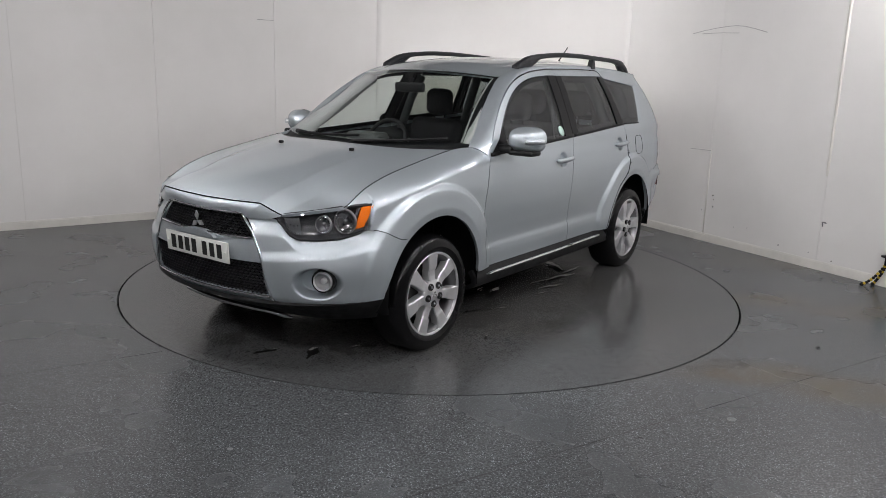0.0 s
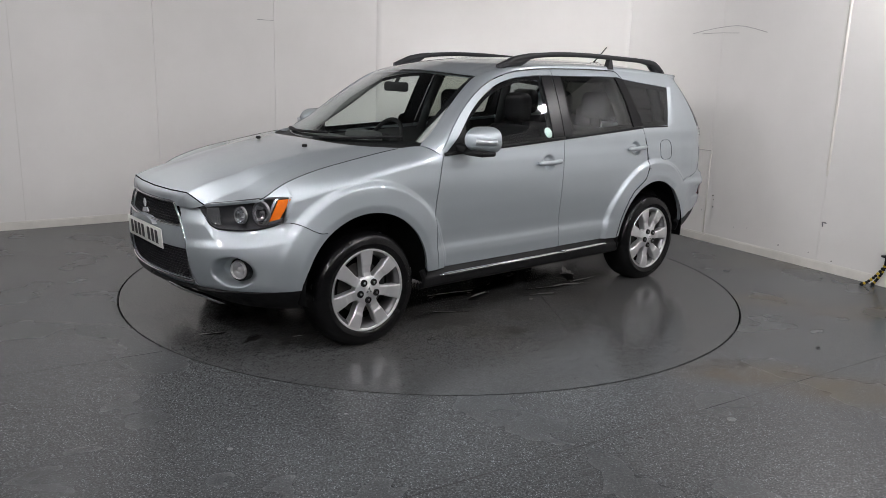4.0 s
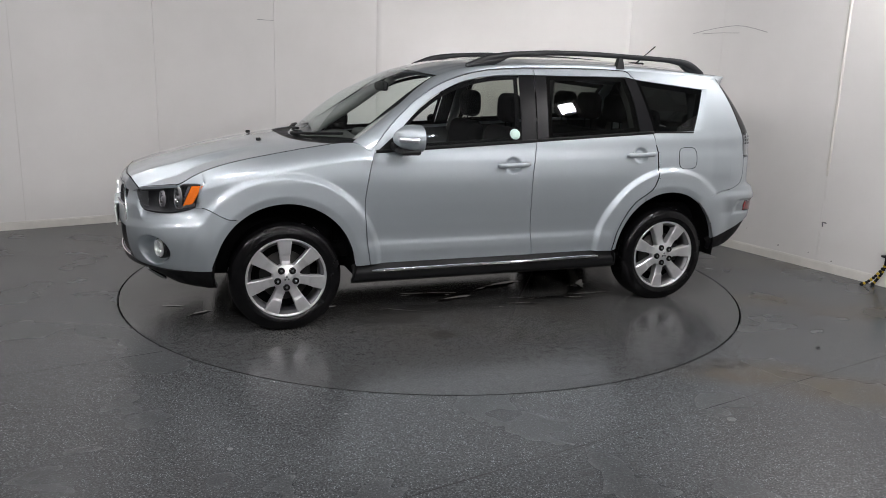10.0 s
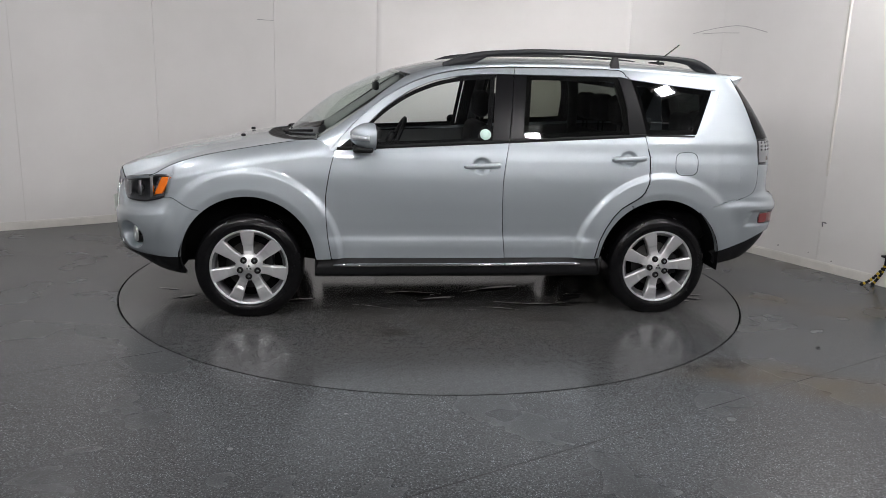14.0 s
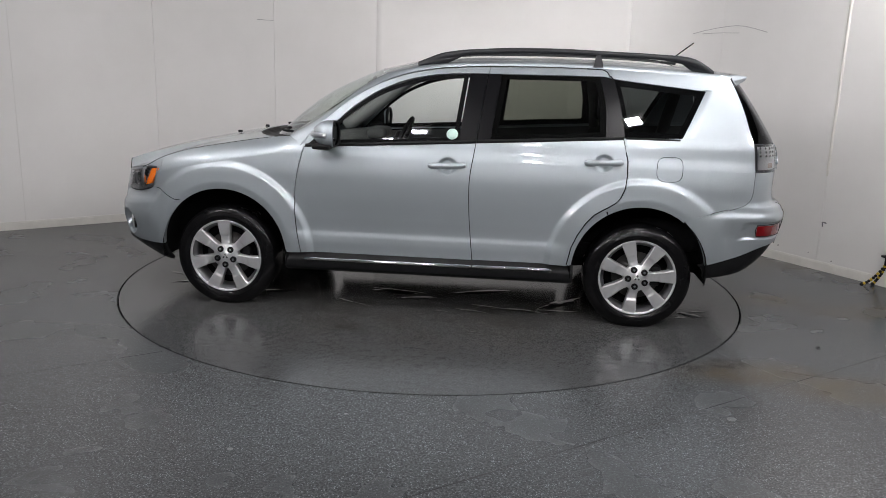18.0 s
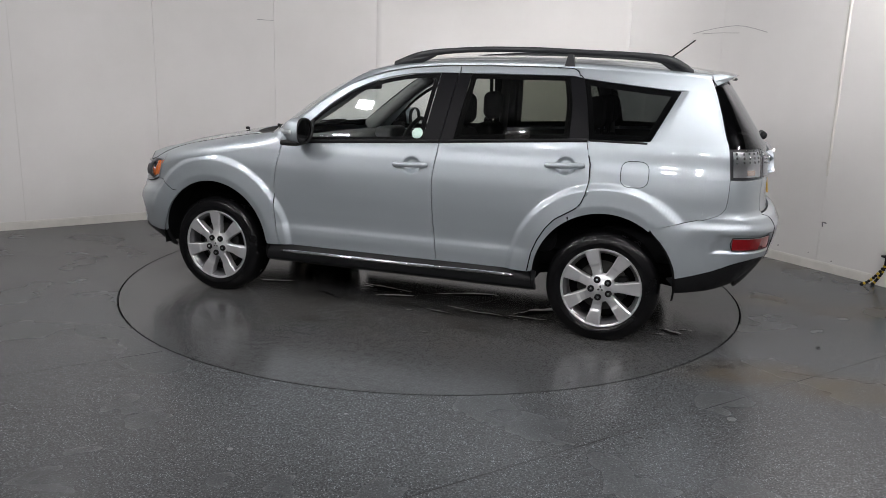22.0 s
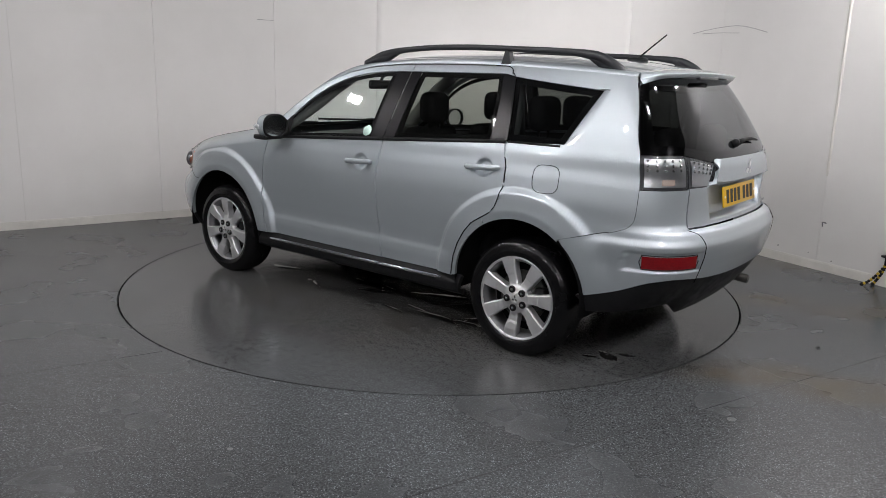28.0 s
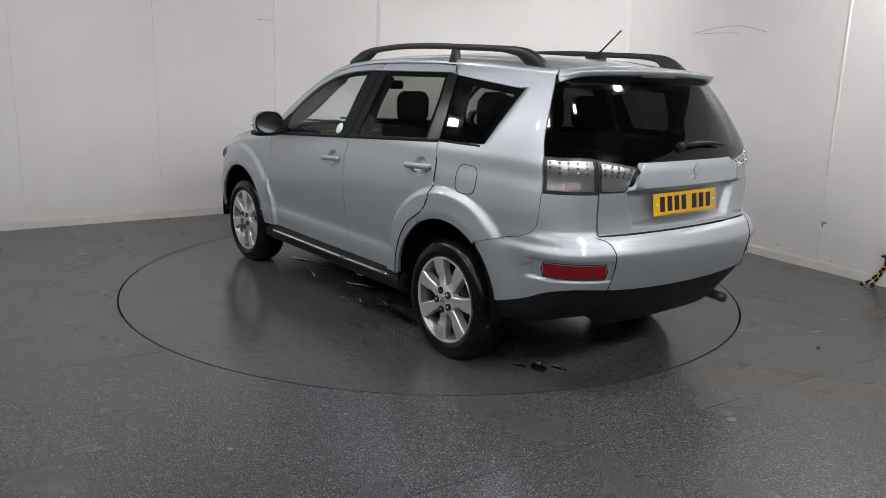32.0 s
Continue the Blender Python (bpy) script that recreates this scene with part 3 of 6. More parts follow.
# upper outlines: glass edge, door edge, and the pillar's inner line
GLASS_TOP = [(-1.70, 1.475), (-1.645, 1.480), (-1.12, 1.534), (-1.042, 1.547), (-0.256, 1.543), (-0.041, 1.532), (0.137, 1.502), (0.313, 1.438), (0.484, 1.330), (0.60, 1.225), (0.76, 1.066)]
DOOR_TOP = [(-1.76, 1.553), (-1.4, 1.574), (-1.06, 1.587), (-0.756, 1.592), (-0.344, 1.587), (-0.04, 1.568), (0.138, 1.537), (0.315, 1.479), (0.488, 1.384), (0.658, 1.248), (0.775, 1.125), (0.83, 1.06)]
PILLAR_IN = [(-1.84, 0.576, 1.573), (-1.3, 0.565, 1.612), (-0.8, 0.57, 1.622), (-0.3, 0.575, 1.612), (0.10, 0.582, 1.582), (0.319, 0.587, 1.527), (0.455, 0.612, 1.447), (0.595, 0.652, 1.340), (0.75, 0.706, 1.224), (0.914, 0.772, 1.120)]
PILLAR_OUT = [-1.836, -1.3, -0.8, -0.3, 0.08, 0.28, 0.42, 0.55, 0.68, 0.825]
ROOF_MID = [(-1.88, 1.60), (-1.55, 1.642), (-1.2, 1.662), (-0.8, 1.671), (-0.3, 1.662), (0.1, 1.627), (0.420, 1.558)]
SHUT_Z = [(0.80, 1.098), (0.93, 1.113), (1.026, 1.103), (1.391, 1.043), (1.60, 1.002), (1.758, 0.956), (1.84, 0.919), (1.90, 0.884), (1.932, 0.873), (2.0, 0.869), (2.13, 0.857), (2.2, 0.85)]
SHUT_Y = [(0.80, 0.84), (0.86, 0.80), (0.914, 0.772), (0.98, 0.745), (1.05, 0.728), (1.4, 0.722), (1.758, 0.728), (1.932, 0.735), (2.0, 0.735), (2.2, 0.735)]
HOOD_MID = [(1.15, 1.128), (1.396, 1.092), (1.605, 1.050), (1.814, 1.008), (2.025, 0.955), (2.15, 0.910), (2.24, 0.868)]


def door_front(z):
    return crv(z, [(0.36, 0.822), (0.56, 0.851), (0.744, 0.860), (0.89, 0.842), (1.06, 0.800), (1.2, 0.75)])


def door_split(z):
    return crv(z, [(0.36, -0.290), (0.67, -0.260), (0.852, -0.254), (1.128, -0.287), (1.3, -0.31), (1.6, -0.345)])


def door_back(z):
    return crv(z, [(0.748, -1.088), (0.774, -1.131), (0.795, -1.162), (0.828, -1.188), (0.88, -1.209), (0.952, -1.221), (1.049, -1.219), (1.10, -1.205), (1.174, -1.186), (1.3, -1.165)])


def fender_point(x, z):
    """Side that rolls over to the bonnet's edge."""
    zs, ys = crv(x, SHUT_Z), crv(x, SHUT_Y)
    z1 = zs - 0.105
    if z <= z1:
        return S(x, z)
    s = (z - z1) / (zs - z1)
    y1 = flank_at(x, z1)
    return Vector((x, y1 - (y1 - ys) * s ** 1.9, z))


def arch_low(x, xc, r, base):
    d = abs(x - xc)
    return base if d >= r else max(base, ARCH_Z + math.sqrt(r * r - d * d))


def arch_columns(xc, r, base, n, a0=0.0, a1=math.pi):
    lo = math.asin((base - ARCH_Z) / r)
    return [xc + r * math.cos(a) for a in steps(max(a0, lo), min(a1, math.pi - lo), n)]


def windscreen(u, v):
    z_mid = crv(v, [(0, 1.092), (0.5, 1.368), (0.8, 1.496), (1, 1.558)])
    x_mid = crv(v, [(0, 1.170), (0.5, 0.832), (0.8, 0.576), (1, 0.420)])
    x_e = crv(v, [(0, 0.914), (0.5, 0.605), (0.8, 0.425), (1, 0.319)])
    y_e = crv(v, [(0, 0.768), (0.5, 0.650), (0.8, 0.605), (1, 0.583)])
    z_e = crv(v, [(0, 1.120), (0.5, 1.333), (0.8, 1.462), (1, 1.525)])
    k = abs(u) ** 2.1
    return Vector((x_mid + (x_e - x_mid) * k, u * y_e, z_mid + (z_e - z_mid) * k))


WING_SEAM = [(1.55, 0.686), (1.65, 0.688), (1.69, 0.703), (1.76, 0.739), (1.80, 0.750), (1.84, 0.747), (1.91, 0.730), (1.98, 0.716), (2.06, 0.712), (2.105, 0.714), (2.128, 0.730), (2.150, 0.800), (2.17, 0.806), (2.3, 0.806)]


def lamp_top(x):
    return crv(x, [(1.78, 0.884), (1.932, 0.871), (2.05, 0.849), (2.132, 0.829), (2.151, 0.806)])


HOOD_EDGE = [(0, 2.207, 0.0, 0.878), (0.3, 2.2, 0.22, 0.881), (0.55, 2.177, 0.399, 0.885), (0.72, 2.132, 0.507, 0.831), (0.86, 2.045, 0.635, 0.853), (1.0, 1.932, 0.735, 0.873)]


def straight(x, pts, c):
    """Straight pieces between the rows of pts; c picks the column."""
    for p, q in zip(pts, pts[1:]):
        if x <= q[0]:
            return p[c] + (q[c] - p[c]) * (x - p[0]) / (q[0] - p[0])
    return pts[-1][c]


def hood_shape(x, y):
    zs, zm = crv(x, SHUT_Z), crv(x, HOOD_MID)
    r = min(1.0, abs(y) / crv(x, SHUT_Y))
    return zs + (zm - zs) * (1 - r ** 2.3)


def hood_point(s, v):
    """s -1..1 across, v 0 at the windscreen, 1 at the nose."""
    k = abs(s)
    xf, yf, zf = (straight(k, HOOD_EDGE, c) for c in (1, 2, 3))
    back = 1.262 - 0.235 * k ** 3.2
    x = back + (xf - back) * v
    y = k * (crv(x, SHUT_Y) - 0.004) + (yf - k * crv(xf, SHUT_Y)) * v ** 3
    z = hood_shape(x, y) + (zf - hood_shape(xf, yf)) * v ** 2.2
    z += 0.005 * math.exp(-((y - 0.42) / 0.05) ** 2) * soft(v, 0.15, 0.6) * (1 - soft(v, 0.85, 1.0))
    return Vector((x, math.copysign(y, s), z))


# ---- the car's parts ----
def build_wheel(car, x, side, phase, turn):
    """Seven broad spokes in a tyre; y of the part points outwards. phase and turn: degrees of the spokes and the nuts."""
    m = Matrix.Translation((x, side * 0.862, WHEEL_Z)) @ Matrix.Rotation(0 if side > 0 else math.pi, 4, "Z")
    flipx = side
    bm = bmesh.new()
    lathe(bm, [(0.232, -0.19), (0.214, -0.15), (0.205, -0.05), (0.214, -0.024), (0.227, -0.010), (0.236, -0.001), (0.2405, -0.003), (0.2420, -0.012), (0.236, -0.02), (0.234, -0.19)][4:9], 64, Matrix.Identity(4))
    bmesh.ops.recalc_face_normals(bm, faces=bm.faces)
    wheel = part("wheel", bm, ALLOY, car, "silver alloy wheel with seven broad spokes")
    wheel.matrix_local = m
    bm = bmesh.new()
    lathe(bm, [(0.234, -0.02), (0.233, -0.19), (0.232, -0.19), (0.213, -0.15), (0.204, -0.05), (0.213, -0.025), (0.224, -0.012)], 48, Matrix.Identity(4))
    bmesh.ops.recalc_face_normals(bm, faces=bm.faces)
    part("rim_barrel", bm, BARREL_SHADED, wheel)
    bm = bmesh.new()
    lathe(bm, [(0.236, -0.015), (0.242, -0.004), (0.250, 0.003), (0.268, 0.007), (0.272, 0.0085), (0.276, 0.007), (0.295, 0.004), (0.314, -0.005), (0.326, -0.018), (0.333, -0.034), (0.336, -0.06), (0.337, -0.11), (0.336, -0.16), (0.333, -0.185), (0.322, -0.205), (0.295, -0.222), (0.25, -0.218), (0.236, -0.20)], 72, Matrix.Identity(4))
    bmesh.ops.recalc_face_normals(bm, faces=bm.faces)
    for v in bm.verts:
        v.co.z = max(v.co.z, -0.3235)
    part("tyre", bm, RUBBER, wheel, "shiny black wet-dressed tyre")
    # spokes
    bm = bmesh.new()
    prof = [(0.045, 0.030, -0.006), (0.078, 0.028, -0.008), (0.105, 0.028, -0.014), (0.135, 0.030, -0.013), (0.150, 0.033, -0.007), (0.185, 0.038, -0.005), (0.228, 0.045, -0.006)]
    rows = []
    for r, h, a in prof:
        rows.append([(r, -h, a - 0.05), (r, -h, a - 0.006), (r, -h + 0.006, a), (r, h - 0.006, a), (r, h, a - 0.006), (r, h, a - 0.05)])
    vs = [[bm.verts.new((p[0], p[2], p[1])) for p in row] for row in rows]
    for p, q in zip(vs, vs[1:]):
        for k in range(5):
            bm.faces.new((p[k], q[k], q[k + 1], p[k + 1]))
    bm.faces.new(vs[-1])
    bmesh.ops.recalc_face_normals(bm, faces=bm.faces)
    first = part("spoke", bm, ALLOY, wheel, smooth=False)
    for k in range(7):
        ob = first if k == 0 else new("spoke", first.data)
        ob.parent = wheel
        ob.matrix_local = Matrix.Rotation(-radians(phase) * flipx - 2 * math.pi * k / 7, 4, "Y")
    bm = bmesh.new()
    lathe(bm, [(0.085, -0.05), (0.085, -0.012), (0.078, -0.006), (0.04, -0.002), (0.034, 0.001), (0.03, 0.004), (0.0005, 0.005)], 40, Matrix.Identity(4))
    bmesh.ops.recalc_face_normals(bm, faces=bm.faces)
    part("hub_cap", bm, ALLOY, wheel)
    bm = bmesh.new()
    for k in range(3):
        prism(bm, [(0, 0.002), (0.007, 0.011), (0, 0.022), (-0.007, 0.011)], 0.002, Matrix.Translation((0, 0.004, 0)) @ Matrix.Rotation(radians(120 * k), 4, "Y"))
    part("emblem", bm, SATIN, wheel, smooth=False)
    bm = bmesh.new()
    lathe(bm, [(0.0205, -0.012), (0.0205, 0.0030), (0.0190, 0.0045), (0.0165, 0.004), (0.0005, 0.0042)], 20, Matrix.Identity(4))
    bmesh.ops.recalc_face_normals(bm, faces=bm.faces)
    well = part("nut_well", bm, GLOSS, wheel)
    bm = bmesh.new()
    lathe(bm, [(0.0085, -0.010), (0.0080, 0.006), (0.005, 0.009), (0.0005, 0.010)], 6, Matrix.Identity(4))
    bmesh.ops.recalc_face_normals(bm, faces=bm.faces)
    nut = part("lug_nut", bm, STEEL, wheel)
    for k in range(5):
        ob = nut if k == 0 else new("lug_nut", nut.data)
        ob.parent = wheel
        a = radians(180 + turn + 72 * k)
        place = Matrix.Translation((0.056 * math.cos(a) * flipx, 0.001, 0.056 * math.sin(a)))
        ob.matrix_local = place
        dark = well if k == 0 else new("nut_well", well.data)
        dark.parent = wheel
        dark.matrix_local = place
    bm = bmesh.new()
    lathe(bm, [(0.15, -0.095), (0.15, -0.08), (0.06, -0.08), (0.055, -0.06), (0.0005, -0.06)], 40, Matrix.Identity(4))
    bmesh.ops.recalc_face_normals(bm, faces=bm.faces)
    part("brake_disc", bm, IRON, wheel)
    # dark disc added behind the brake: stands in for shade between the spokes
    bm = bmesh.new()
    lathe(bm, [(0.203, -0.11), (0.200, -0.104), (0.05, -0.104), (0.0005, -0.104)], 40, Matrix.Identity(4))
    bmesh.ops.recalc_face_normals(bm, faces=bm.faces)
    part("spoke_gap_shade", bm, DARK, wheel)
    bm = boxed((-0.15, -0.13, -0.06), (-0.09, -0.05, 0.07), 0.012)
    part("brake_caliper", bm, TRIM, wheel)


def build_side(car, s):
    """Panels of one side; s is 1 for the left, -1 for the right."""
    # front wing
    xs = steps(0.868, 0.915, 4) + sorted(arch_columns(AXLE, ARCH_R, 0.375, 44, math.acos((1.61 - AXLE) / ARCH_R)))[1:] + steps(1.625, 1.780, 12) + [1.7815] + steps(1.79, 1.93, 10)

    def wing(x, v):
        if x < 1.61:
            z0 = arch_low(x, AXLE, ARCH_R, 0.375)
        elif x <= 1.7805:
            z0 = 0.7
            for _ in range(4):
                z0 = crv(x + (0.885 - z0) * 0.40 * (x - 1.61) / 0.17, WING_SEAM) + 0.002
        else:
            z0 = lamp_top(x) + 0.003
        z1 = crv(x, SHUT_Z)
        z = z0 + (max(z1, z0 + 0.002) - z0) * v
        if x < 0.916:
            back = door_front(z) + 0.003
            x = back + (x - 0.868) / 0.047 * (0.915 - back)
        if 1.61 < x <= 1.7805 and z < 0.885:
            x += (0.885 - z) * 0.40 * (x - 1.61) / 0.17
        return fender_point(x, z)

    bm = bmesh.new()
    tube(bm, [(p.x, p.y * s, p.z) for p in (S(x, crv(x, WING_SEAM)) for x in steps(1.62, 1.80, 14))], 0.0022, 6)
    part("wing_joint", bm, DARK, car)
    sheet("front_wing", car, PAINT, wing, xs, steps(0, 1, 80), s, 0.02)
    # doors
    def front_door(u, v):
        z0 = 0.377
        x0 = door_front(0.7)
        z1 = belt(door_front(0.9) + (door_split(0.9) - door_front(0.9)) * u)
        z = z0 + (z1 - z0) * v
        a, b = door_front(z) - 0.0025, door_split(z) + 0.0025
        x = a + (b - a) * u
        p = S(x, z)
        # cup behind the handle
        d = math.hypot((x + 0.115) / 0.062, (z - 0.975) / 0.056)
        p.y -= 0.022 * (1 - soft(d, 0.55, 1.0))
        return p

    sheet("front_door", car, PAINT, front_door, steps(0, 0.22, 44) + steps(0.24, 0.72, 14) + steps(0.73, 1, 40), steps(0, 1, 120), s)
    low_edge = [(0.30, 0.377), (0.882, 0.377), (0.906, 0.50), (0.938, 0.581), (0.985, 0.66), (1.034, 0.716), (1.085, 0.748), (1.129, 0.774), (1.16, 0.795), (1.186, 0.828), (1.207, 0.875), (1.3, 0.9)]
    door_low = lambda x: straight(-x, low_edge, 1)

    def rear_door(u, v):
        x0 = -0.263 + (-1.205 + 0.263) * u
        z0 = door_low(x0) + 0.002
        z = z0 + (belt(x0) - z0) * v
        a = door_split(z) - 0.0025 + 0.263
        x = x0 + a * (1 - u)
        if u > 0.75:
            x += (door_back(max(z, 0.88)) + 0.003 + 1.205) * soft(u, 0.75, 1)
        p = S(x, z)
        d = math.hypot((x + 1.075) / 0.062, (z - 1.030) / 0.056)
        p.y -= 0.022 * (1 - soft(d, 0.55, 1.0))
        return p

    sheet("rear_door", car, PAINT, rear_door, steps(0, 0.42, 10) + steps(0.43, 0.64, 30) + steps(0.645, 0.90, 50) + steps(0.905, 1, 18), steps(0, 1, 120), s)
    edge = [(1.10, -1.203), (1.049, -1.217), (0.952, -1.219), (0.88, -1.207), (0.828, -1.186), (0.795, -1.16), (0.774, -1.129), (0.748, -1.085), (0.716, -1.034), (0.66, -0.985), (0.581, -0.938), (0.50, -0.906), (0.385, -0.884)]
    line = [S(x, z) for z, x in edge]
    fine = []
    for p, q in zip(line, line[1:]):
        fine += [p.lerp(q, k / 4) for k in range(4)]
    fine.append(line[-1])
    bm = bmesh.new()
    prev = None
    for k, p in enumerate(fine):
        d = (fine[min(k + 1, len(fine) - 1)] - fine[max(k - 1, 0)]).normalized()
        side = d.cross(Vector((0, 1, 0))) * 0.022
        pair = [bm.verts.new((q.x, (S(q.x, q.z).y - 0.0015) * s, q.z)) for q in (p - side, p + side)]
        if prev:
            bm.faces.new((prev[0], prev[1], pair[1], pair[0]))
        prev = pair
    finish(bm, "door_edge", PAINT, car)
    bm = bmesh.new()
    tube(bm, [(p.x, S(p.x, p.z).y * s, p.z) for p in fine], 0.0036, 8)
    part("door_joint", bm, DARK, car)
    for hx, hz in ((-0.112, 0.980), (-1.072, 1.036)):
        pts = [S(hx + 0.115 - 0.23 * k / 12, hz - 0.006 + 0.010 * k / 12) + Vector((0, 0.010 + 0.024 * math.sin(math.pi * min(1, max(0, k / 12 * 0.98 + 0.01))) ** 0.5, 0)) for k in range(13)]
        bm = bmesh.new()
        tube(bm, [(p.x, p.y * s, p.z) for p in pts], [0.008] + [0.0145] * 11 + [0.010], 10, 1.15)
        part("door_handle", bm, PAINT, car)
    # rear quarter: round the arch, up to the lamp and the roof
    xs = sorted(arch_columns(-1.325, ARCH_R, 0.46, 40, math.acos((-1.10 + 1.325) / ARCH_R), math.pi - 0.22))

    def bumper_top(x):
        return crv(-x, [(1.55, 0.690), (1.60, 0.706), (1.97, 0.800), (2.05, 0.806), (2.3, 0.81)])

    def quarter(x, v):
        z0 = arch_low(x, -1.325, ARCH_R, 0.40)
        if x < -1.58:
            z0 = bumper_top(x)
        z1 = belt(x) + 0.004
        z = z0 + (z1 - z0) * v
        if x > -1.225:
            x = min(x, door_back(max(z, 0.748)) - 0.002) if z > 0.735 else x
        p = S(x, z)
        return p

    cols = sorted([x for x in xs if -1.58 < x < -1.104] + steps(-1.86, -1.585, 16))
    sheet("rear_quarter", car, PAINT, quarter, cols, steps(0, 1, 90), s)

    def lip(a, v):
        r = ARCH_R + (crv(a, [(0, 0.436), (0.3, 0.441), (0.515, 0.443), (0.72, 0.450), (0.883, 0.456), (1.05, 0.453)]) - 0.003 - ARCH_R) * v
        return S(-1.325 + r * math.cos(a), ARCH_Z + r * math.sin(a))

    sheet("arch_lip", car, PAINT, lip, steps(0.06, 1.035, 28), steps(0, 1, 4), s, 0.02)

    def tail_corner(u, v):
        z = 0.9
        for _ in range(3):
            a = a_rear_x(-1.86, z) + (a_rear_y(0.607, z) - a_rear_x(-1.86, z)) * u
            z0 = bumper_top(rear_at(a, z).x) - 0.008
            z = z0 + (1.003 - z0) * v
        return rear_at(a, z, -0.0005)

    sheet("tail_corner", car, PAINT, tail_corner, steps(0, 1, 24), steps(0, 1, 12), s)
    bm = bmesh.new()
    tube(bm, [(q.x, q.y * s, q.z) for q in (S(x, z) for x, z in ((-1.852, 0.771), (-1.90, 0.788), (-1.94, 0.804), (-1.962, 0.82), (-1.978, 0.845), (-1.985, 0.885), (-1.987, 0.95), (-1.987, 1.003)))], 0.0016, 6)
    part("bumper_joint", bm, DARK, car)
    lamp_edge = lambda z: crv(z, REAR_EDGE)

    def behind_lamp(u, v):
        z = 1.003 + 0.175 * v
        return S(-1.86 + (lamp_edge(z) + 1.86) * u, z)

    sheet("tail_side", car, PAINT, behind_lamp, steps(0, 1, 8), steps(0, 1, 10), s)
    win_back = lambda z: crv(z, [(1.18, -1.535), (1.48, -1.682)])

    def rear_pillar(u, v):
        z = 1.178 + (1.482 - 1.178) * v
        a, b = win_back(z) - 0.01, lamp_edge(z)
        if u < 0.02:
            return S(a + 0.014, z, 0.014)
        if u < 0.14:
            return S(a + (b - a) * u, z, 0.010 * (1 - u / 0.14))
        return S(a + (b - a) * u, z)

    sheet("rear_pillar", car, PAINT, rear_pillar, [0, 0.03] + steps(0.06, 1, 18), steps(0, 1, 18), s)

    def over_window(x, v):
        z0 = crv(x, GLASS_TOP) if x > -1.65 else 1.482
        z1 = crv(x, DOOR_TOP) + 0.006
        return S(x + (lamp_edge(z0 + (z1 - z0) * v) - lamp_edge(1.482)) * soft(-x, 1.6, 1.862), z0 + (z1 - z0) * v, 0.006 * (1 - soft(-x, 1.098, 1.106)))

    sheet("window_header", car, PAINT, over_window, steps(-1.862, -1.11, 28) + steps(-1.104, -1.0, 10), steps(0, 1, 6), s)

    # pillar and cant rail over the doors
    def cant(u, v):
        k = u * (len(PILLAR_OUT) - 1)
        idx = list(range(len(PILLAR_OUT)))
        xo = crv(k, list(zip(idx, PILLAR_OUT)))
        xi, yi, zi = (crv(k, list(zip(idx, [p[c] for p in PILLAR_IN]))) for c in (0, 1, 2))
        zo = crv(xo, DOOR_TOP) + 0.004
        o = S(xo, zo)
        p = o.lerp(Vector((xi, yi, zi)), v)
        side = (Vector((xi, yi, zi)) - o).cross(Vector((1, 0, -0.3))).normalized()
        if side.z < 0:
            side = -side
        return p + Vector((0.1, 0.55, 0.75)).normalized() * 0.010 * math.sin(math.pi * v) ** 0.8

    sheet("roof_pillar", car, PAINT, cant, steps(0, 1, 70), steps(0, 1, 8), s)

    # painted frames over the windows; the rear one ends in a rounded corner
    def frame_top(x):
        k = min(1.0, max(0.0, (-x - 1.030) / 0.060))
        return crv(x, DOOR_TOP) - 0.038 * (1 - math.sqrt(1 - k * k))

    def door_frame(a, b):
        def f(x, v):
            z0, z1 = crv(x, GLASS_TOP), frame_top(x) - 0.003
            return S(x, z0 + (z1 - z0) * v, -0.001)
        return sheet("door_frame", car, PAINT, f, steps(a, b, 44), steps(0, 1, 4), s)

    door_frame(-0.342, 0.800)
    door_frame(-1.09, -0.348)
    bm = bmesh.new()
    pts = [S(x, frame_top(x) + 0.001) for x in steps(-0.95, -1.09, 24)] + [S(-1.100, 1.548), S(-1.112, 1.536)]
    tube(bm, [(q.x, q.y * s, q.z) for q in pts], 0.003, 6)
    part("door_joint", bm, DARK, car)

    # black pillars and glass
    def band(name, mat, xa, xb, inset, zlow=None, top=GLASS_TOP, n=6, label="", gap=0.002):
        def f(u, v):
            za = 0
            x_mid = (xa(1.3) + xb(1.3)) / 2
            zb_, zt_ = belt(x_mid) + 0.010, crv(x_mid, top) - gap
            for _ in range(3):
                z = zb_ + (zt_ - zb_) * v
                x = xa(z) + (xb(z) - xa(z)) * u
                zb_, zt_ = belt(x) + 0.010, crv(x, top) - gap
            z = zb_ + (zt_ - zb_) * v
            return S(x, z, inset)
        return sheet(name, car, mat, f, steps(0, 1, n), steps(0, 1, 16), s, 0.004, label)

    b_front = lambda z: -0.178 - (z - 1.136) * 0.115
    b_back = lambda z: -0.372 - (z - 1.135) * 0.125
    c_front = lambda z: crv(z, [(1.17, -1.080), (1.35, -1.075), (1.54, -1.035)])
    c_back = lambda z: crv(z, [(1.17, -1.196), (1.35, -1.165), (1.54, -1.118)])
    band("door_pillar", PILLAR, lambda z: b_front(z), lambda z: door_split(z) + 0.003, -0.002)
    band("door_pillar", PILLAR, lambda z: door_split(z) - 0.003, lambda z: b_back(z), -0.002)
    band("window_pillar", PILLAR, c_front, c_back, -0.002)

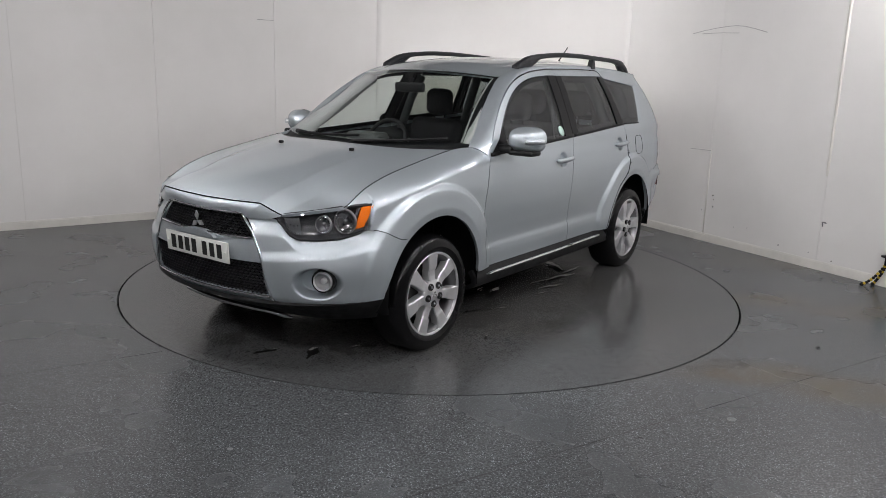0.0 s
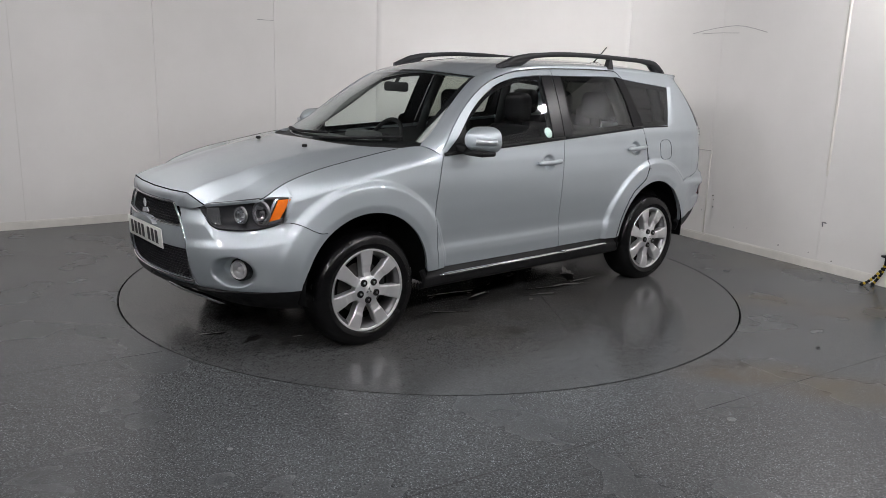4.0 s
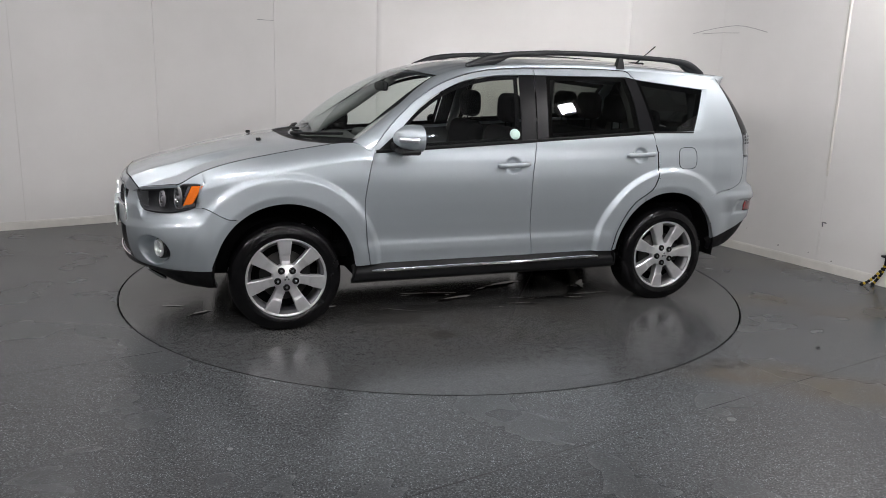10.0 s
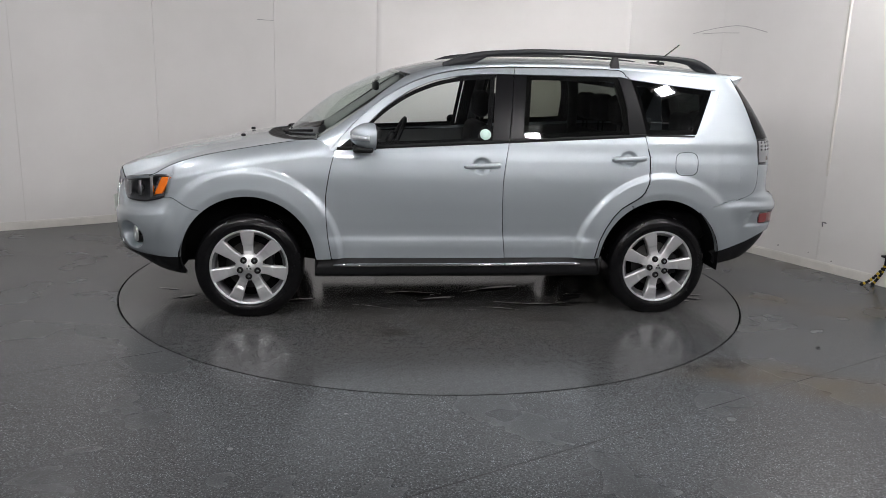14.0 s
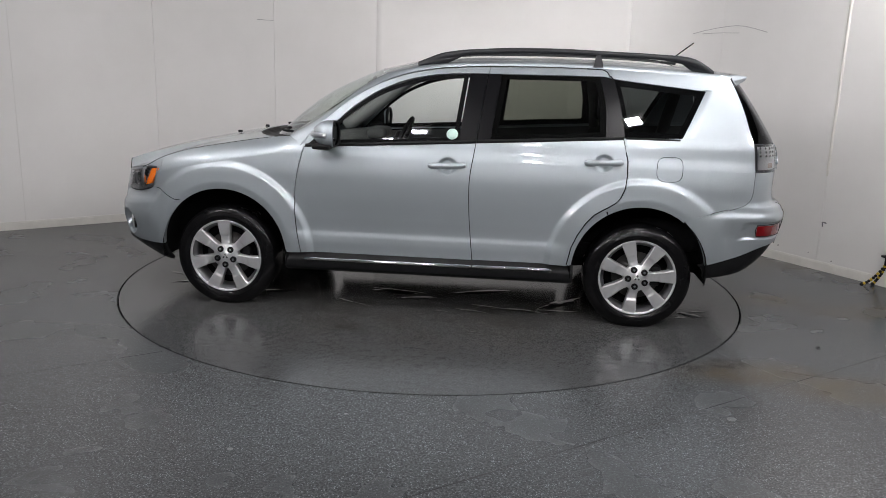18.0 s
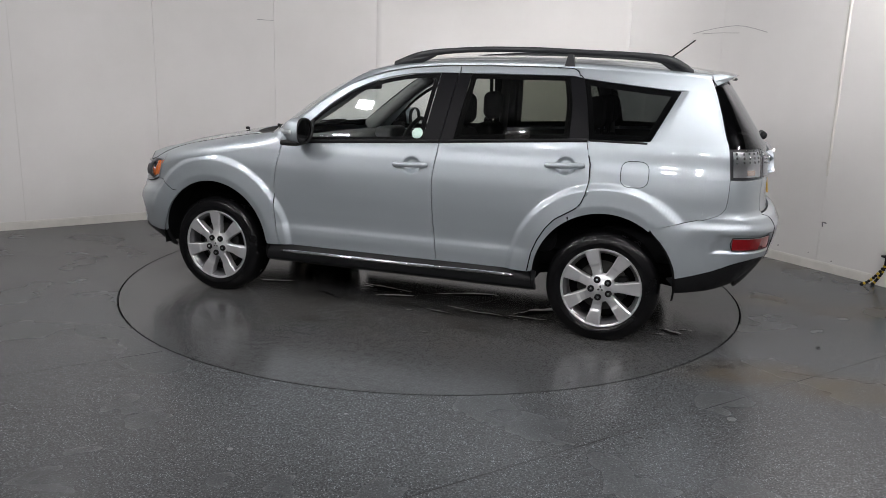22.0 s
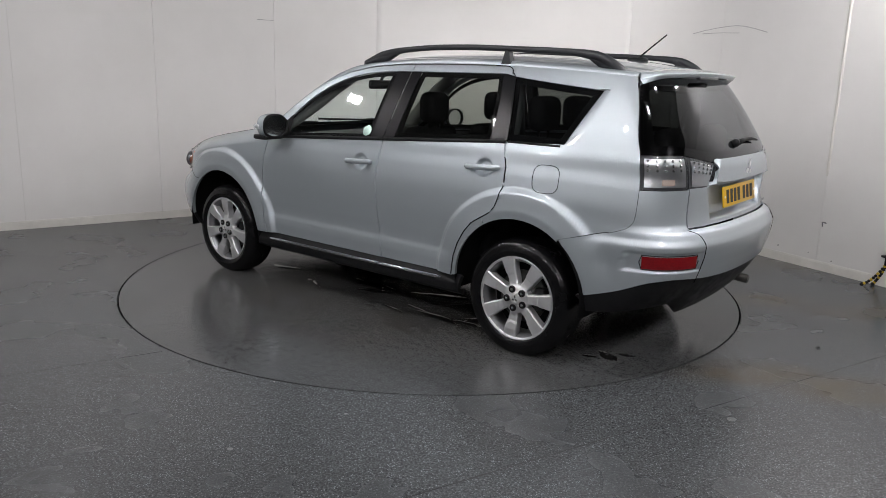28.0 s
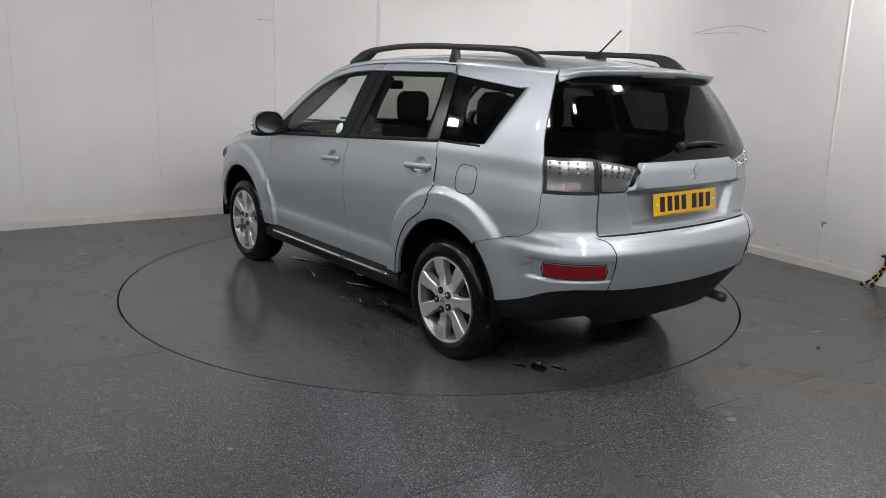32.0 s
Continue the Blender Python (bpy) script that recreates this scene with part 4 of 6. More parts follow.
    def front_glass(u, v):
        x = -0.17 + (0.745 + 0.17) * u
        zt = crv(x, GLASS_TOP) - 0.004
        zl = belt(x) + 0.006
        zt = max(zt, zl + 0.001)
        z = zl + (zt - zl) * v
        return S(x - (z - 1.136) * 0.115 * (1 - u), z, 0.006)

    g = sheet("front_window", car, PANE, front_glass, steps(0, 1, 30), steps(0, 1, 14), s, 0, "clear side window with a round sticker")
    g.visible_shadow = False
    g = band("rear_window", PRIVACY, lambda z: b_back(z) + 0.02, lambda z: c_front(z) - 0.02, 0.006, n=20, label="dark privacy glass side window")
    g.visible_shadow = False

    def quarter_glass(u, v):
        z = 1.186 + (1.5 - 1.186) * v
        a, b = c_back(z) + 0.01, win_back(z)
        x = a + (b - a) * u
        zt = crv(x, GLASS_TOP) - 0.003
        z = 1.184 + (zt - 1.184) * v
        x = c_back(z) + 0.01 + (win_back(z) - c_back(z) - 0.01) * u
        return S(x, z, 0.006)

    g = sheet("quarter_window", car, QUARTER, quarter_glass, steps(0, 1, 16), steps(0, 1, 14), s, 0, "dark privacy glass quarter window")
    g.visible_shadow = False
    # black edge printed round the panes
    def rim(name, f, us, vs, w=0.020, skip=()):
        bm = bmesh.new()
        for edge in range(4):
            if edge in skip:
                continue
            pts = [f(u, vs[0]) for u in us] if edge == 0 else [f(u, vs[-1]) for u in us] if edge == 1 else [f(us[0], v) for v in vs] if edge == 2 else [f(us[-1], v) for v in vs]
            inn = [f(u, 0.5) for u in us] if edge < 2 else [f(0.5 * (us[0] + us[-1]), v) for v in vs]
            prev = None
            for p, q in zip(pts, inn):
                d = (q - p)
                d = d.normalized() * min(w, d.length * 0.8) if d.length > 1e-5 else d
                a = bm.verts.new((p.x, (p.y - 0.004) * s, p.z))
                p2 = p + d
                b = bm.verts.new((p2.x, (p2.y - 0.004) * s, p2.z))
                if prev:
                    bm.faces.new((prev[0], a, b, prev[1]))
                prev = (a, b)
        return finish(bm, name, DARK, car)

    rim("window_seal", front_glass, steps(0, 1, 30), steps(0, 1, 14), 0.030)
    rim("window_seal", quarter_glass, steps(0, 1, 16), steps(0, 1, 14), 0.040)

    def rear_door_glass(u, v):
        x_mid = -0.37 + (-1.05 + 0.37) * u
        zl, zt = belt(x_mid) + 0.010, crv(x_mid, GLASS_TOP) - 0.002
        z = zl + (zt - zl) * v
        x = b_back(z) + (c_front(z) - b_back(z)) * u
        return S(x, z, 0.006)

    rim("window_seal", rear_door_glass, steps(0, 1, 20), steps(0, 1, 14), 0.036)
    # strip under the panes
    bm = bmesh.new()
    pts = [S(x, belt(x) + 0.006) + Vector((0, 0.004, 0)) for x in steps(0.79, -0.285, 20)]
    tube(bm, [(p.x, p.y * s, p.z) for p in pts], 0.009, 8, 1.2)
    part("belt_strip", bm, TRIM, car)
    bm = bmesh.new()
    pts = [S(x, belt(x) + 0.006) + Vector((0, 0.004, 0)) for x in steps(-0.291, -1.186, 20)]
    tube(bm, [(p.x, p.y * s, p.z) for p in pts], 0.009, 8, 1.2)
    part("belt_strip", bm, TRIM, car)
    bm = bmesh.new()
    pts = [S(x, 1.182) + Vector((0, 0.002, 0)) for x in steps(-1.2, -1.525, 8)]
    tube(bm, [(p.x, (p.y - 0.003) * s, p.z) for p in pts], 0.007, 6)
    part("belt_strip", bm, TRIM, car)
    # fuel flap on the left
    if s > 0:
        bm = bmesh.new()
        ring = []
        for k in range(40):
            a = 2 * math.pi * k / 40
            c, d = math.cos(a), math.sin(a)
            x = -1.472 + 0.078 * math.copysign(abs(c) ** 0.6, c)
            z = 1.006 + 0.074 * math.copysign(abs(d) ** 0.6, d)
            ring.append(S(x, z) + Vector((0, 0.001, 0)))
        tube(bm, ring + [ring[0]], 0.0019, 6)
        part("fuel_flap_gap", bm, DARK, car)
    # sill with a bright strip
    def sill(x, v):
        z = 0.245 + (0.378 - 0.245) * v
        y = crv(v, [(0, 0.80), (0.25, 0.862), (0.6, 0.868), (0.8, 0.852), (1, 0.835)])
        return Vector((x, y, z))

    sheet("sill", car, TRIM, sill, steps(0.93, -0.93, 30), steps(0, 1, 12), s, 0.03, "black plastic side sill")
    bm = bmesh.new()
    pts = [(x, s * (0.869), 0.338 - 0.002 * x + 0.006 * soft(-x, 0, 0.9)) for x in steps(0.815, -0.285, 20)]
    tube(bm, pts, [0.006] + [0.013] * 20, 10, 0.8)
    part("sill_strip", bm, CHROME, car, "bright metal sill strip")
    bm = bmesh.new()
    pts = [(x, s * (0.869), 0.338 - 0.002 * x + 0.006 * soft(-x, 0, 0.9)) for x in steps(-0.292, -0.80, 12)]
    tube(bm, pts, [0.013] * 12 + [0.006], 10, 0.8)
    part("sill_strip", bm, CHROME, car, "bright metal sill strip")
    # wheel housings
    for xc in (AXLE, -1.325):
        bm = bmesh.new()
        rings = []
        for k in range(25):
            a = math.pi * k / 24 * 1.1 - 0.05 * math.pi
            rings.append([bm.verts.new((xc + r * math.cos(a), y * s, ARCH_Z + r * math.sin(a))) for r, y in ((ARCH_R + 0.002, 0.875), (ARCH_R + 0.014, 0.86), (ARCH_R + 0.014, 0.55), (0.05, 0.55))])
        for p, q in zip(rings, rings[1:]):
            for k in range(3):
                bm.faces.new((p[k], p[k + 1], q[k + 1], q[k]))
        part("wheel_housing", bm, DARK, car)
    # dark inner skin behind the joints
    def skin(x, v):
        z0 = max(0.36, arch_low(x, AXLE, ARCH_R + 0.006, 0.36), arch_low(x, -1.325, ARCH_R + 0.006, 0.36))
        top = min(belt(x), 1.1) - 0.01
        if x > 0.75:
            top = min(top, crv(x, SHUT_Z) - 0.14)
        z = z0 + (max(top, z0 + 0.01) - z0) * v
        return S(x, z, 0.035)

    sheet("inner_skin", car, DARK, skin, steps(1.70, -1.95, 60), steps(0, 1, 10), s, 0)
    # rails on the roof
    RZ = [(-1.735, 1.575), (-1.66, 1.625), (-1.58, 1.655), (-1.40, 1.677), (-1.1, 1.687), (-0.75, 1.696), (-0.55, 1.695), (-0.22, 1.676), (-0.04, 1.644), (0.06, 1.606), (0.12, 1.582)]
    bm = bmesh.new()
    secs = []
    for x in steps(0.118, -1.733, 48):
        z = crv(x, RZ)
        end = max(soft(x, -0.30, 0.05), soft(-x, 1.38, 1.62))
        h, w = 0.017 + 0.010 * end, 0.017 + 0.006 * end
        y = 0.585 - 0.012 * soft(x, -0.3, 0.1) - 0.02 * soft(-x, 1.3, 1.75)
        ring = []
        for k in range(12):
            a = 2 * math.pi * k / 12
            c, d = math.cos(a), math.sin(a)
            ring.append(bm.verts.new((x, s * (y + w * math.copysign(abs(c) ** 0.6, c)), z + h * math.copysign(abs(d) ** 0.6, d) - 0.004)))
        secs.append(ring)
    for p, q in zip(secs, secs[1:]):
        for k in range(12):
            j = (k + 1) % 12
            bm.faces.new((p[k], p[j], q[j], q[k]))
    bm.faces.new(secs[0])
    bm.faces.new(secs[-1][::-1])
    bmesh.ops.recalc_face_normals(bm, faces=bm.faces)
    rail = part("roof_rail", bm, RAIL, car, "dark graphite roof rail")
    bm = bmesh.new()
    for xa, xb, lean in ((-0.998, -1.044, 0.0),):
        vs = [bm.verts.new((x, s * y, z)) for x, y, z in ((xa - 0.012, 0.60, 1.680), (xb + 0.01, 0.60, 1.680), (xb - 0.008, 0.605, 1.600), (xa + 0.01, 0.605, 1.600), (xa - 0.012, 0.565, 1.680), (xb + 0.01, 0.565, 1.680), (xb - 0.008, 0.56, 1.600), (xa + 0.01, 0.56, 1.600))]
        for q in ((0, 1, 2, 3), (7, 6, 5, 4), (0, 4, 5, 1), (1, 5, 6, 2), (2, 6, 7, 3), (3, 7, 4, 0)):
            bm.faces.new([vs[k] for k in q])
    bmesh.ops.recalc_face_normals(bm, faces=bm.faces)
    part("rail_foot", bm, RAIL, rail, smooth=False)
    # filled feet at both ends of the rail
    for xa, xb in ((0.10, -0.17), (-1.725, -1.53)):
        bm = bmesh.new()
        n = 8
        rows = []
        for k in range(n + 1):
            x = xa + (xb - xa) * k / n
            zt = crv(x, RZ)
            zb_ = crv(x, [(p[0], p[2]) for p in PILLAR_IN]) + 0.001
            if k == n:
                zb_ = zt - 0.02
            elif k > n - 3:
                zb_ = zb_ + (zt - 0.02 - zb_) * (k - n + 3) / 3
            y = 0.58 - 0.02 * soft(-x, 1.3, 1.75)
            rows.append([bm.verts.new((x, s * yy, z)) for yy, z in ((y + 0.02, zb_), (y + 0.016, zt), (y - 0.016, zt), (y - 0.02, zb_))])
        for p, q in zip(rows, rows[1:]):
            for k in range(4):
                j = (k + 1) % 4
                bm.faces.new((p[k], p[j], q[j], q[k]))
        bmesh.ops.recalc_face_normals(bm, faces=bm.faces)
        part("rail_foot", bm, RAIL, rail)
    # door mirror
    bm = bmesh.new()
    m = Matrix.Translation((0.615, s * 0.985, 1.158))
    secs = []
    for k in range(11):
        t = k / 10
        x = 0.085 - 0.130 * t
        f = math.sin(min(1, 0.22 + t * 1.1) * math.pi / 2) ** 0.8
        hw, hh = 0.110 * f, 0.080 * f
        ring = []
        for j in range(24):
            a = 2 * math.pi * j / 24
            c, d = math.cos(a), math.sin(a)
            ring.append(bm.verts.new(m @ Vector((x - 0.012 * c * s * s, s * hw * math.copysign(abs(c) ** 0.75, c), hh * math.copysign(abs(d) ** 0.75, d)))))
        secs.append(ring)
    for p, q in zip(secs, secs[1:]):
        for j in range(24):
            i = (j + 1) % 24
            bm.faces.new((p[j], p[i], q[i], q[j]))
    bm.faces.new(secs[0])
    bmesh.ops.recalc_face_normals(bm, faces=bm.faces)
    shell = part("door_mirror", bm, PAINT, car, "silver door mirror with a side repeater lamp")
    bm = bmesh.new()
    lathe(bm, [(0.0005, 0), (0.8, 0)], 24, Matrix.Translation((0.571, s * 0.985, 1.158)) @ Matrix.Rotation(math.pi / 2, 4, "Z") @ Matrix.Diagonal((0.128, 1, 0.094, 1)))
    part("mirror_glass", bm, CHROME, shell)
    bm = bmesh.new()
    lathe(bm, [(0.98, -0.030), (1.03, -0.022), (1.06, 0.0), (1.03, 0.010), (0.97, 0.012), (0.90, 0.004)], 24, Matrix.Translation((0.569, s * 0.985, 1.158)) @ Matrix.Rotation(math.pi / 2, 4, "Z") @ Matrix.Diagonal((0.104, 1, 0.077, 1)))
    part("mirror_rim", bm, TRIM, shell)
    bm = bmesh.new()
    box(bm, (0.575, 0.905, 1.066), (0.695, 1.075, 1.10), 0.014)
    box(bm, (0.60, 0.80, 1.075), (0.70, 0.93, 1.125), 0.016)
    for v in bm.verts:
        v.co.y *= s
    bmesh.ops.recalc_face_normals(bm, faces=bm.faces)
    part("mirror_foot", bm, TRIM, shell)
    bm = bmesh.new()
    pts = [m @ Vector((0.088 - 0.075 * k / 8 - (0.025 * (k / 8) ** 2), s * (0.045 + 0.072 * math.sin(k / 8 * math.pi / 2)), -0.004)) for k in range(9)]
    tube(bm, pts, 0.012, 8, 1.5)
    part("repeater_lamp", bm, LENS, shell, "clear side repeater")
    bm = bmesh.new()
    tube(bm, [p - Vector((0.004, s * 0.004, 0)) for p in pts], 0.0105, 8, 1.4)
    part("repeater_bulb", bm, BADGE, shell)
    # black sail piece under the mirror
    bm = bmesh.new()
    pts = [S(0.80, belt(0.80) - 0.004, -0.006), S(0.585, belt(0.585) - 0.004, -0.006), S(0.585, 1.236, -0.004), S(0.68, 1.155, -0.005)]
    bm.faces.new([bm.verts.new((p.x, p.y * s, p.z)) for p in pts])
    part("mirror_sail", bm, TRIM, car, smooth=False)


def plate(car, name, mat, origin, tilt, flip, label):
    """Number plate with its letters as plain bars."""
    m = Matrix.Translation(origin) @ pose(0, 0, 0, 0, tilt, 0) @ Matrix.Rotation(math.pi if flip else 0, 4, "Z")
    bm = boxed((0, -0.26, -0.0555), (0.008, 0.26, 0.0555), 0.003)
    ob = part(name, bm, mat, car, label)
    ob.matrix_local = m
    ys = [-0.195, -0.135, -0.078, -0.020, 0.068, 0.128, 0.188]
    for y in ys:
        bm = boxed((0.0082, y - 0.019, -0.037), (0.0092, y + 0.019, 0.037), 0)
        part("plain_bar", bm, INK, ob, smooth=False)
    for y in (-0.235, 0.235):
        bm = bmesh.new()
        lathe(bm, [(0.007, 0.0), (0.006, 0.003), (0.0005, 0.004)], 12, Matrix.Translation((0.008, y, 0.0)) @ Matrix.Rotation(-math.pi / 2, 4, "Z"))
        part("plate_screw", bm, PLATE_W, ob)
    return ob


def emblem(car, origin, tilt, flip, size):
    """Plain three-lobed badge."""
    bm = bmesh.new()
    for k in range(3):
        prism(bm, [(0, 0.04), (0.27, 0.5), (0, 0.96), (-0.27, 0.5)], -0.14, Matrix.Rotation(radians(120 * k), 4, "Y"))
    bmesh.ops.scale(bm, vec=(size, size, size), verts=bm.verts)
    ob = part("badge", bm, BADGE, car, "chrome three-lobed badge", smooth=False)
    ob.matrix_local = Matrix.Translation(origin) @ pose(0, 0, 0, 0, tilt, 90 if not flip else -90)


def mesh_grille(car, half, z0, z1, depth, pitch, parent_name):
    """Dark honeycomb grille between z0 and z1; half(z) is its half width."""
    def back(u, v):
        z = z0 + (z1 - z0) * v
        y = half(z) * u
        return Vector((front_x(y, z) - depth, y, z))

    g = sheet(parent_name, car, DARK, back, steps(-1, 1, 24), steps(0, 1, 6), 1, 0, "black honeycomb grille", out=(1, 0, 0))
    bm = bmesh.new()
    rows = int((z1 - z0) / (pitch * 0.62)) + 1
    for r in range(rows):
        z = z0 + (r + 0.5) * (z1 - z0) / rows
        n = int(half(z) / pitch) + 1
        for k in range(-n, n + 1):
            y = (k + 0.5 * (r % 2)) * pitch
            if abs(y) > half(z) - pitch * 0.3:
                continue
            cell = []
            inner = []
            for j in range(6):
                a = math.pi / 3 * j
                cy, cz = y + pitch * 0.56 * math.cos(a), z + pitch * 0.40 * math.sin(a)
                iy, iz = y + pitch * 0.40 * math.cos(a), z + pitch * 0.24 * math.sin(a)
                cell.append(bm.verts.new((front_x(cy, cz) - depth * 0.35, cy, min(max(cz, z0), z1))))
                inner.append(bm.verts.new((front_x(iy, iz) - depth * 0.75, iy, min(max(iz, z0), z1))))
            for j in range(6):
                i = (j + 1) % 6
                bm.faces.new((cell[j], cell[i], inner[i], inner[j]))
    part("honeycomb", bm, GRILLE, g, smooth=False)
    return g


def bowl(bm, centre, way, r, depth, n=24):
    m = Matrix.Translation(centre) @ Vector(way).to_track_quat("Y", "Z").to_matrix().to_4x4()
    lathe(bm, [(r, 0.0), (r * 0.98, -0.005), (r * 0.85, -depth * 0.45), (r * 0.55, -depth * 0.85), (r * 0.2, -depth), (0.001, -depth)], n, m)


def build_front(car):
    # bonnet
    sheet("bonnet", car, PAINT, hood_point, sorted(steps(-1, 1, 60) + [-0.72, -0.55, 0.55, 0.72]), steps(0, 1, 44), 1, 0.015, out=(0, 0, 1))
    for y in (0.298, -0.298):
        bm = boxed((1.40, y - 0.011, 1.085), (1.43, y + 0.011, 1.104), 0.006)
        part("washer_jet", bm, TRIM, car)
    # joint round the bonnet
    for s in (1, -1):
        bm = bmesh.new()
        tube(bm, [hood_point(s, v) + Vector((0, s * 0.003, -0.001)) for v in steps(0.02, 1, 40)], 0.0028, 6)
        part("bonnet_joint", bm, DARK, car)
    bm = bmesh.new()
    tube(bm, [hood_point(0.722 * u, 1.0) + Vector((0.003, 0, -0.003)) for u in sorted(steps(-1, 1, 36) + [-0.7618, 0.7618])], 0.0032, 6)
    part("bonnet_joint", bm, DARK, car)
    # cowl, windscreen and wipers
    def cowl(u, v):
        a, b = hood_point(u, 0), windscreen(u, 0.03)
        p = a.lerp(b, v)
        p.z -= 0.022 * math.sin(math.pi * v) + 0.004
        return p

    sheet("cowl_panel", car, TRIM, cowl, steps(-1, 1, 40), steps(0, 1, 6), 1, 0.01, out=(0.3, 0, 1))
    g = sheet("windscreen", car, SCREEN, lambda u, v: windscreen(u * 0.995, v), steps(-1, 1, 36), steps(0, 1, 20), 1, 0, "clear raked windscreen with a dark edge", out=(1, 0, 1))
    g.visible_shadow = False
    for edge in range(4):
        def border(u, v, edge=edge):
            w = 0.05 if edge == 0 else 0.035
            if edge < 2:
                vv = v * 0.055 if edge == 0 else 1 - v * 0.03
                p = windscreen(u, vv)
            else:
                k = 1 - 0.05 * v
                p = windscreen(k if edge == 2 else -k, (u + 1) / 2)
            return p - Vector((0.003, 0, 0.003))
        sheet("screen_border", car, PILLAR, border, steps(-1, 1, 24), steps(0, 1, 2), 1, 0, out=(1, 0, 1))
    for y0, y1, v1 in ((-0.52, 0.08, 0.06), (0.06, 0.60, 0.055)):
        bm = bmesh.new()
        pts = []
        for k in range(13):
            y = y0 + (y1 - y0) * k / 12
            p = windscreen(y / 0.70, 0.02 + v1 * k / 12)
            pts.append(p + Vector((0.010, 0, 0.012)))
        tube(bm, pts, [0.014] * 3 + [0.009] * 10, 6)
        part("wiper", bm, TRIM, car)
    # bumper corners with the fog lamp hollow
    half_bar = lambda z: crv(z, [(0.36, 0.478), (0.41, 0.471), (0.606, 0.434), (0.69, 0.398), (0.76, 0.355), (0.82, 0.300)])
    lamp_low = lambda x: crv(x, WING_SEAM)
    for s in (1, -1):
        def corner(u, v):
            z = 0.6
            for _ in range(3):
                xa = AXLE + math.sqrt(max(0.0, ARCH_R ** 2 - (z - ARCH_Z) ** 2)) + 0.001
                a0, a1 = a_front_y(half_bar(z) + 0.004, z), a_front_x(xa, z)
                p = front_at(a0 + (a1 - a0) * u, z)
                zl = crv(p.x, [(1.6, 0.389), (1.72, 0.388), (1.9, 0.379), (2.05, 0.380), (2.15, 0.374), (2.3, 0.362)])
                z = zl + (lamp_low(p.x) - zl) * v
            p = front_at(a0 + (a1 - a0) * u, z)
            d = Vector((math.sin(a0 + (a1 - a0) * u), math.cos(a0 + (a1 - a0) * u), 0))
            ledge = soft(v, 0.80, 0.98) * 0.02 * soft(p.x, 1.75, 1.95)
            zr = crv(p.x, [(1.8, 0.655), (1.97, 0.632), (2.08, 0.618), (2.2, 0.602)])
            step = 0.014 * (1 - soft(z, zr - 0.004, zr + 0.05)) * soft(z, 0.42, 0.60) * soft(p.x, 1.76, 1.86)
            q = math.hypot((p.y - 0.677) / 0.094, (p.z - 0.494) / 0.089)
            hollow = 0.095 * (1 - soft(q, 0.72 - 0.25 * soft(0.72 - p.y, 0, 0.1), 1.0))
            return p - d * (ledge + hollow - step)

        sheet("front_bumper_corner", car, PAINT, corner, steps(0, 1, 110), steps(0, 1, 84), s, 0.02)
        # fog lamp
        fc = front_at(a_front_y(0.712, 0.503), 0.503, 0.030)
        fc.y *= s
        way = Vector((0.9, 0.42 * s, 0.0))
        bm = bmesh.new()
        m = Matrix.Translation(fc) @ way.to_track_quat("Y", "Z").to_matrix().to_4x4()
        lathe(bm, [(0.050, -0.06), (0.0505, 0.004), (0.048, 0.012), (0.045, 0.013), (0.0435, 0.002)], 32, m)
        fog = part("fog_lamp", bm, BADGE, car, "round clear fog lamp with a bright ring")
        bm = bmesh.new()
        lathe(bm, [(0.064, -0.062), (0.0625, -0.006), (0.058, 0.002), (0.051, 0.0), (0.050, -0.03)], 32, m)
        part("fog_bezel", bm, GLOSS, fog)
        bm = bmesh.new()
        bowl(bm, fc, way, 0.043, 0.03)
        part("fog_reflector", bm, TAILCHROME, fog)
        bm = bmesh.new()
        lathe(bm, [(0.015, -0.026), (0.015, -0.006), (0.012, -0.001), (0.0005, 0.0)], 16, m)
        part("fog_bulb", bm, BADGE, fog)
        # headlamp
        def lamp_at(u, v, inset):
            z = 0.78
            for _ in range(5):
                a0, a1 = a_front_x(2.150, z), a_front_x(1.783 + (0.885 - z) * 0.40, z)
                p = front_at(a0 + (a1 - a0) * u, z)
                zl, zt = lamp_low(p.x) + 0.003, lamp_top(p.x) - 0.001
                z = zl + (max(zt, zl + 0.003) - zl) * v
            return front_at(a0 + (a1 - a0) * u, z, inset)

        base = sheet("headlamp", car, LAMPDARK, lambda u, v: lamp_at(u, v, 0.055 * math.sin(math.pi * min(1, max(0, u))) ** 0.4 * math.sin(math.pi * v) ** 0.4 + 0.006), steps(0, 1, 30), steps(0, 1, 10), s, 0.01, "clear headlamp with dark bucket and amber corner")
        cover = sheet("lamp_cover", base, LENS, lambda u, v: lamp_at(u, v, 0.0), steps(0, 1, 24), steps(0, 1, 8), s, 0)
        cover.visible_shadow = False
        for u, r in ((0.50, 0.042), (0.735, 0.058)):
            c = lamp_at(u, 0.52, 0.014)
            c.y *= s
            bm = bmesh.new()
            bowl(bm, c, (0.93, 0.22 * s, 0.05), r, 0.034)
            part("reflector", bm, REFLECT, base)
            bm = bmesh.new()
            lathe(bm, [(r * 0.99, -0.012), (r * 1.0, 0.003), (r * 1.07, 0.004), (r * 1.09, -0.012)], 32, Matrix.Translation(c) @ Vector((0.93, 0.22 * s, 0.05)).to_track_quat("Y", "Z").to_matrix().to_4x4())
            part("reflector_ring", bm, STEEL, base)
            bm = bmesh.new()
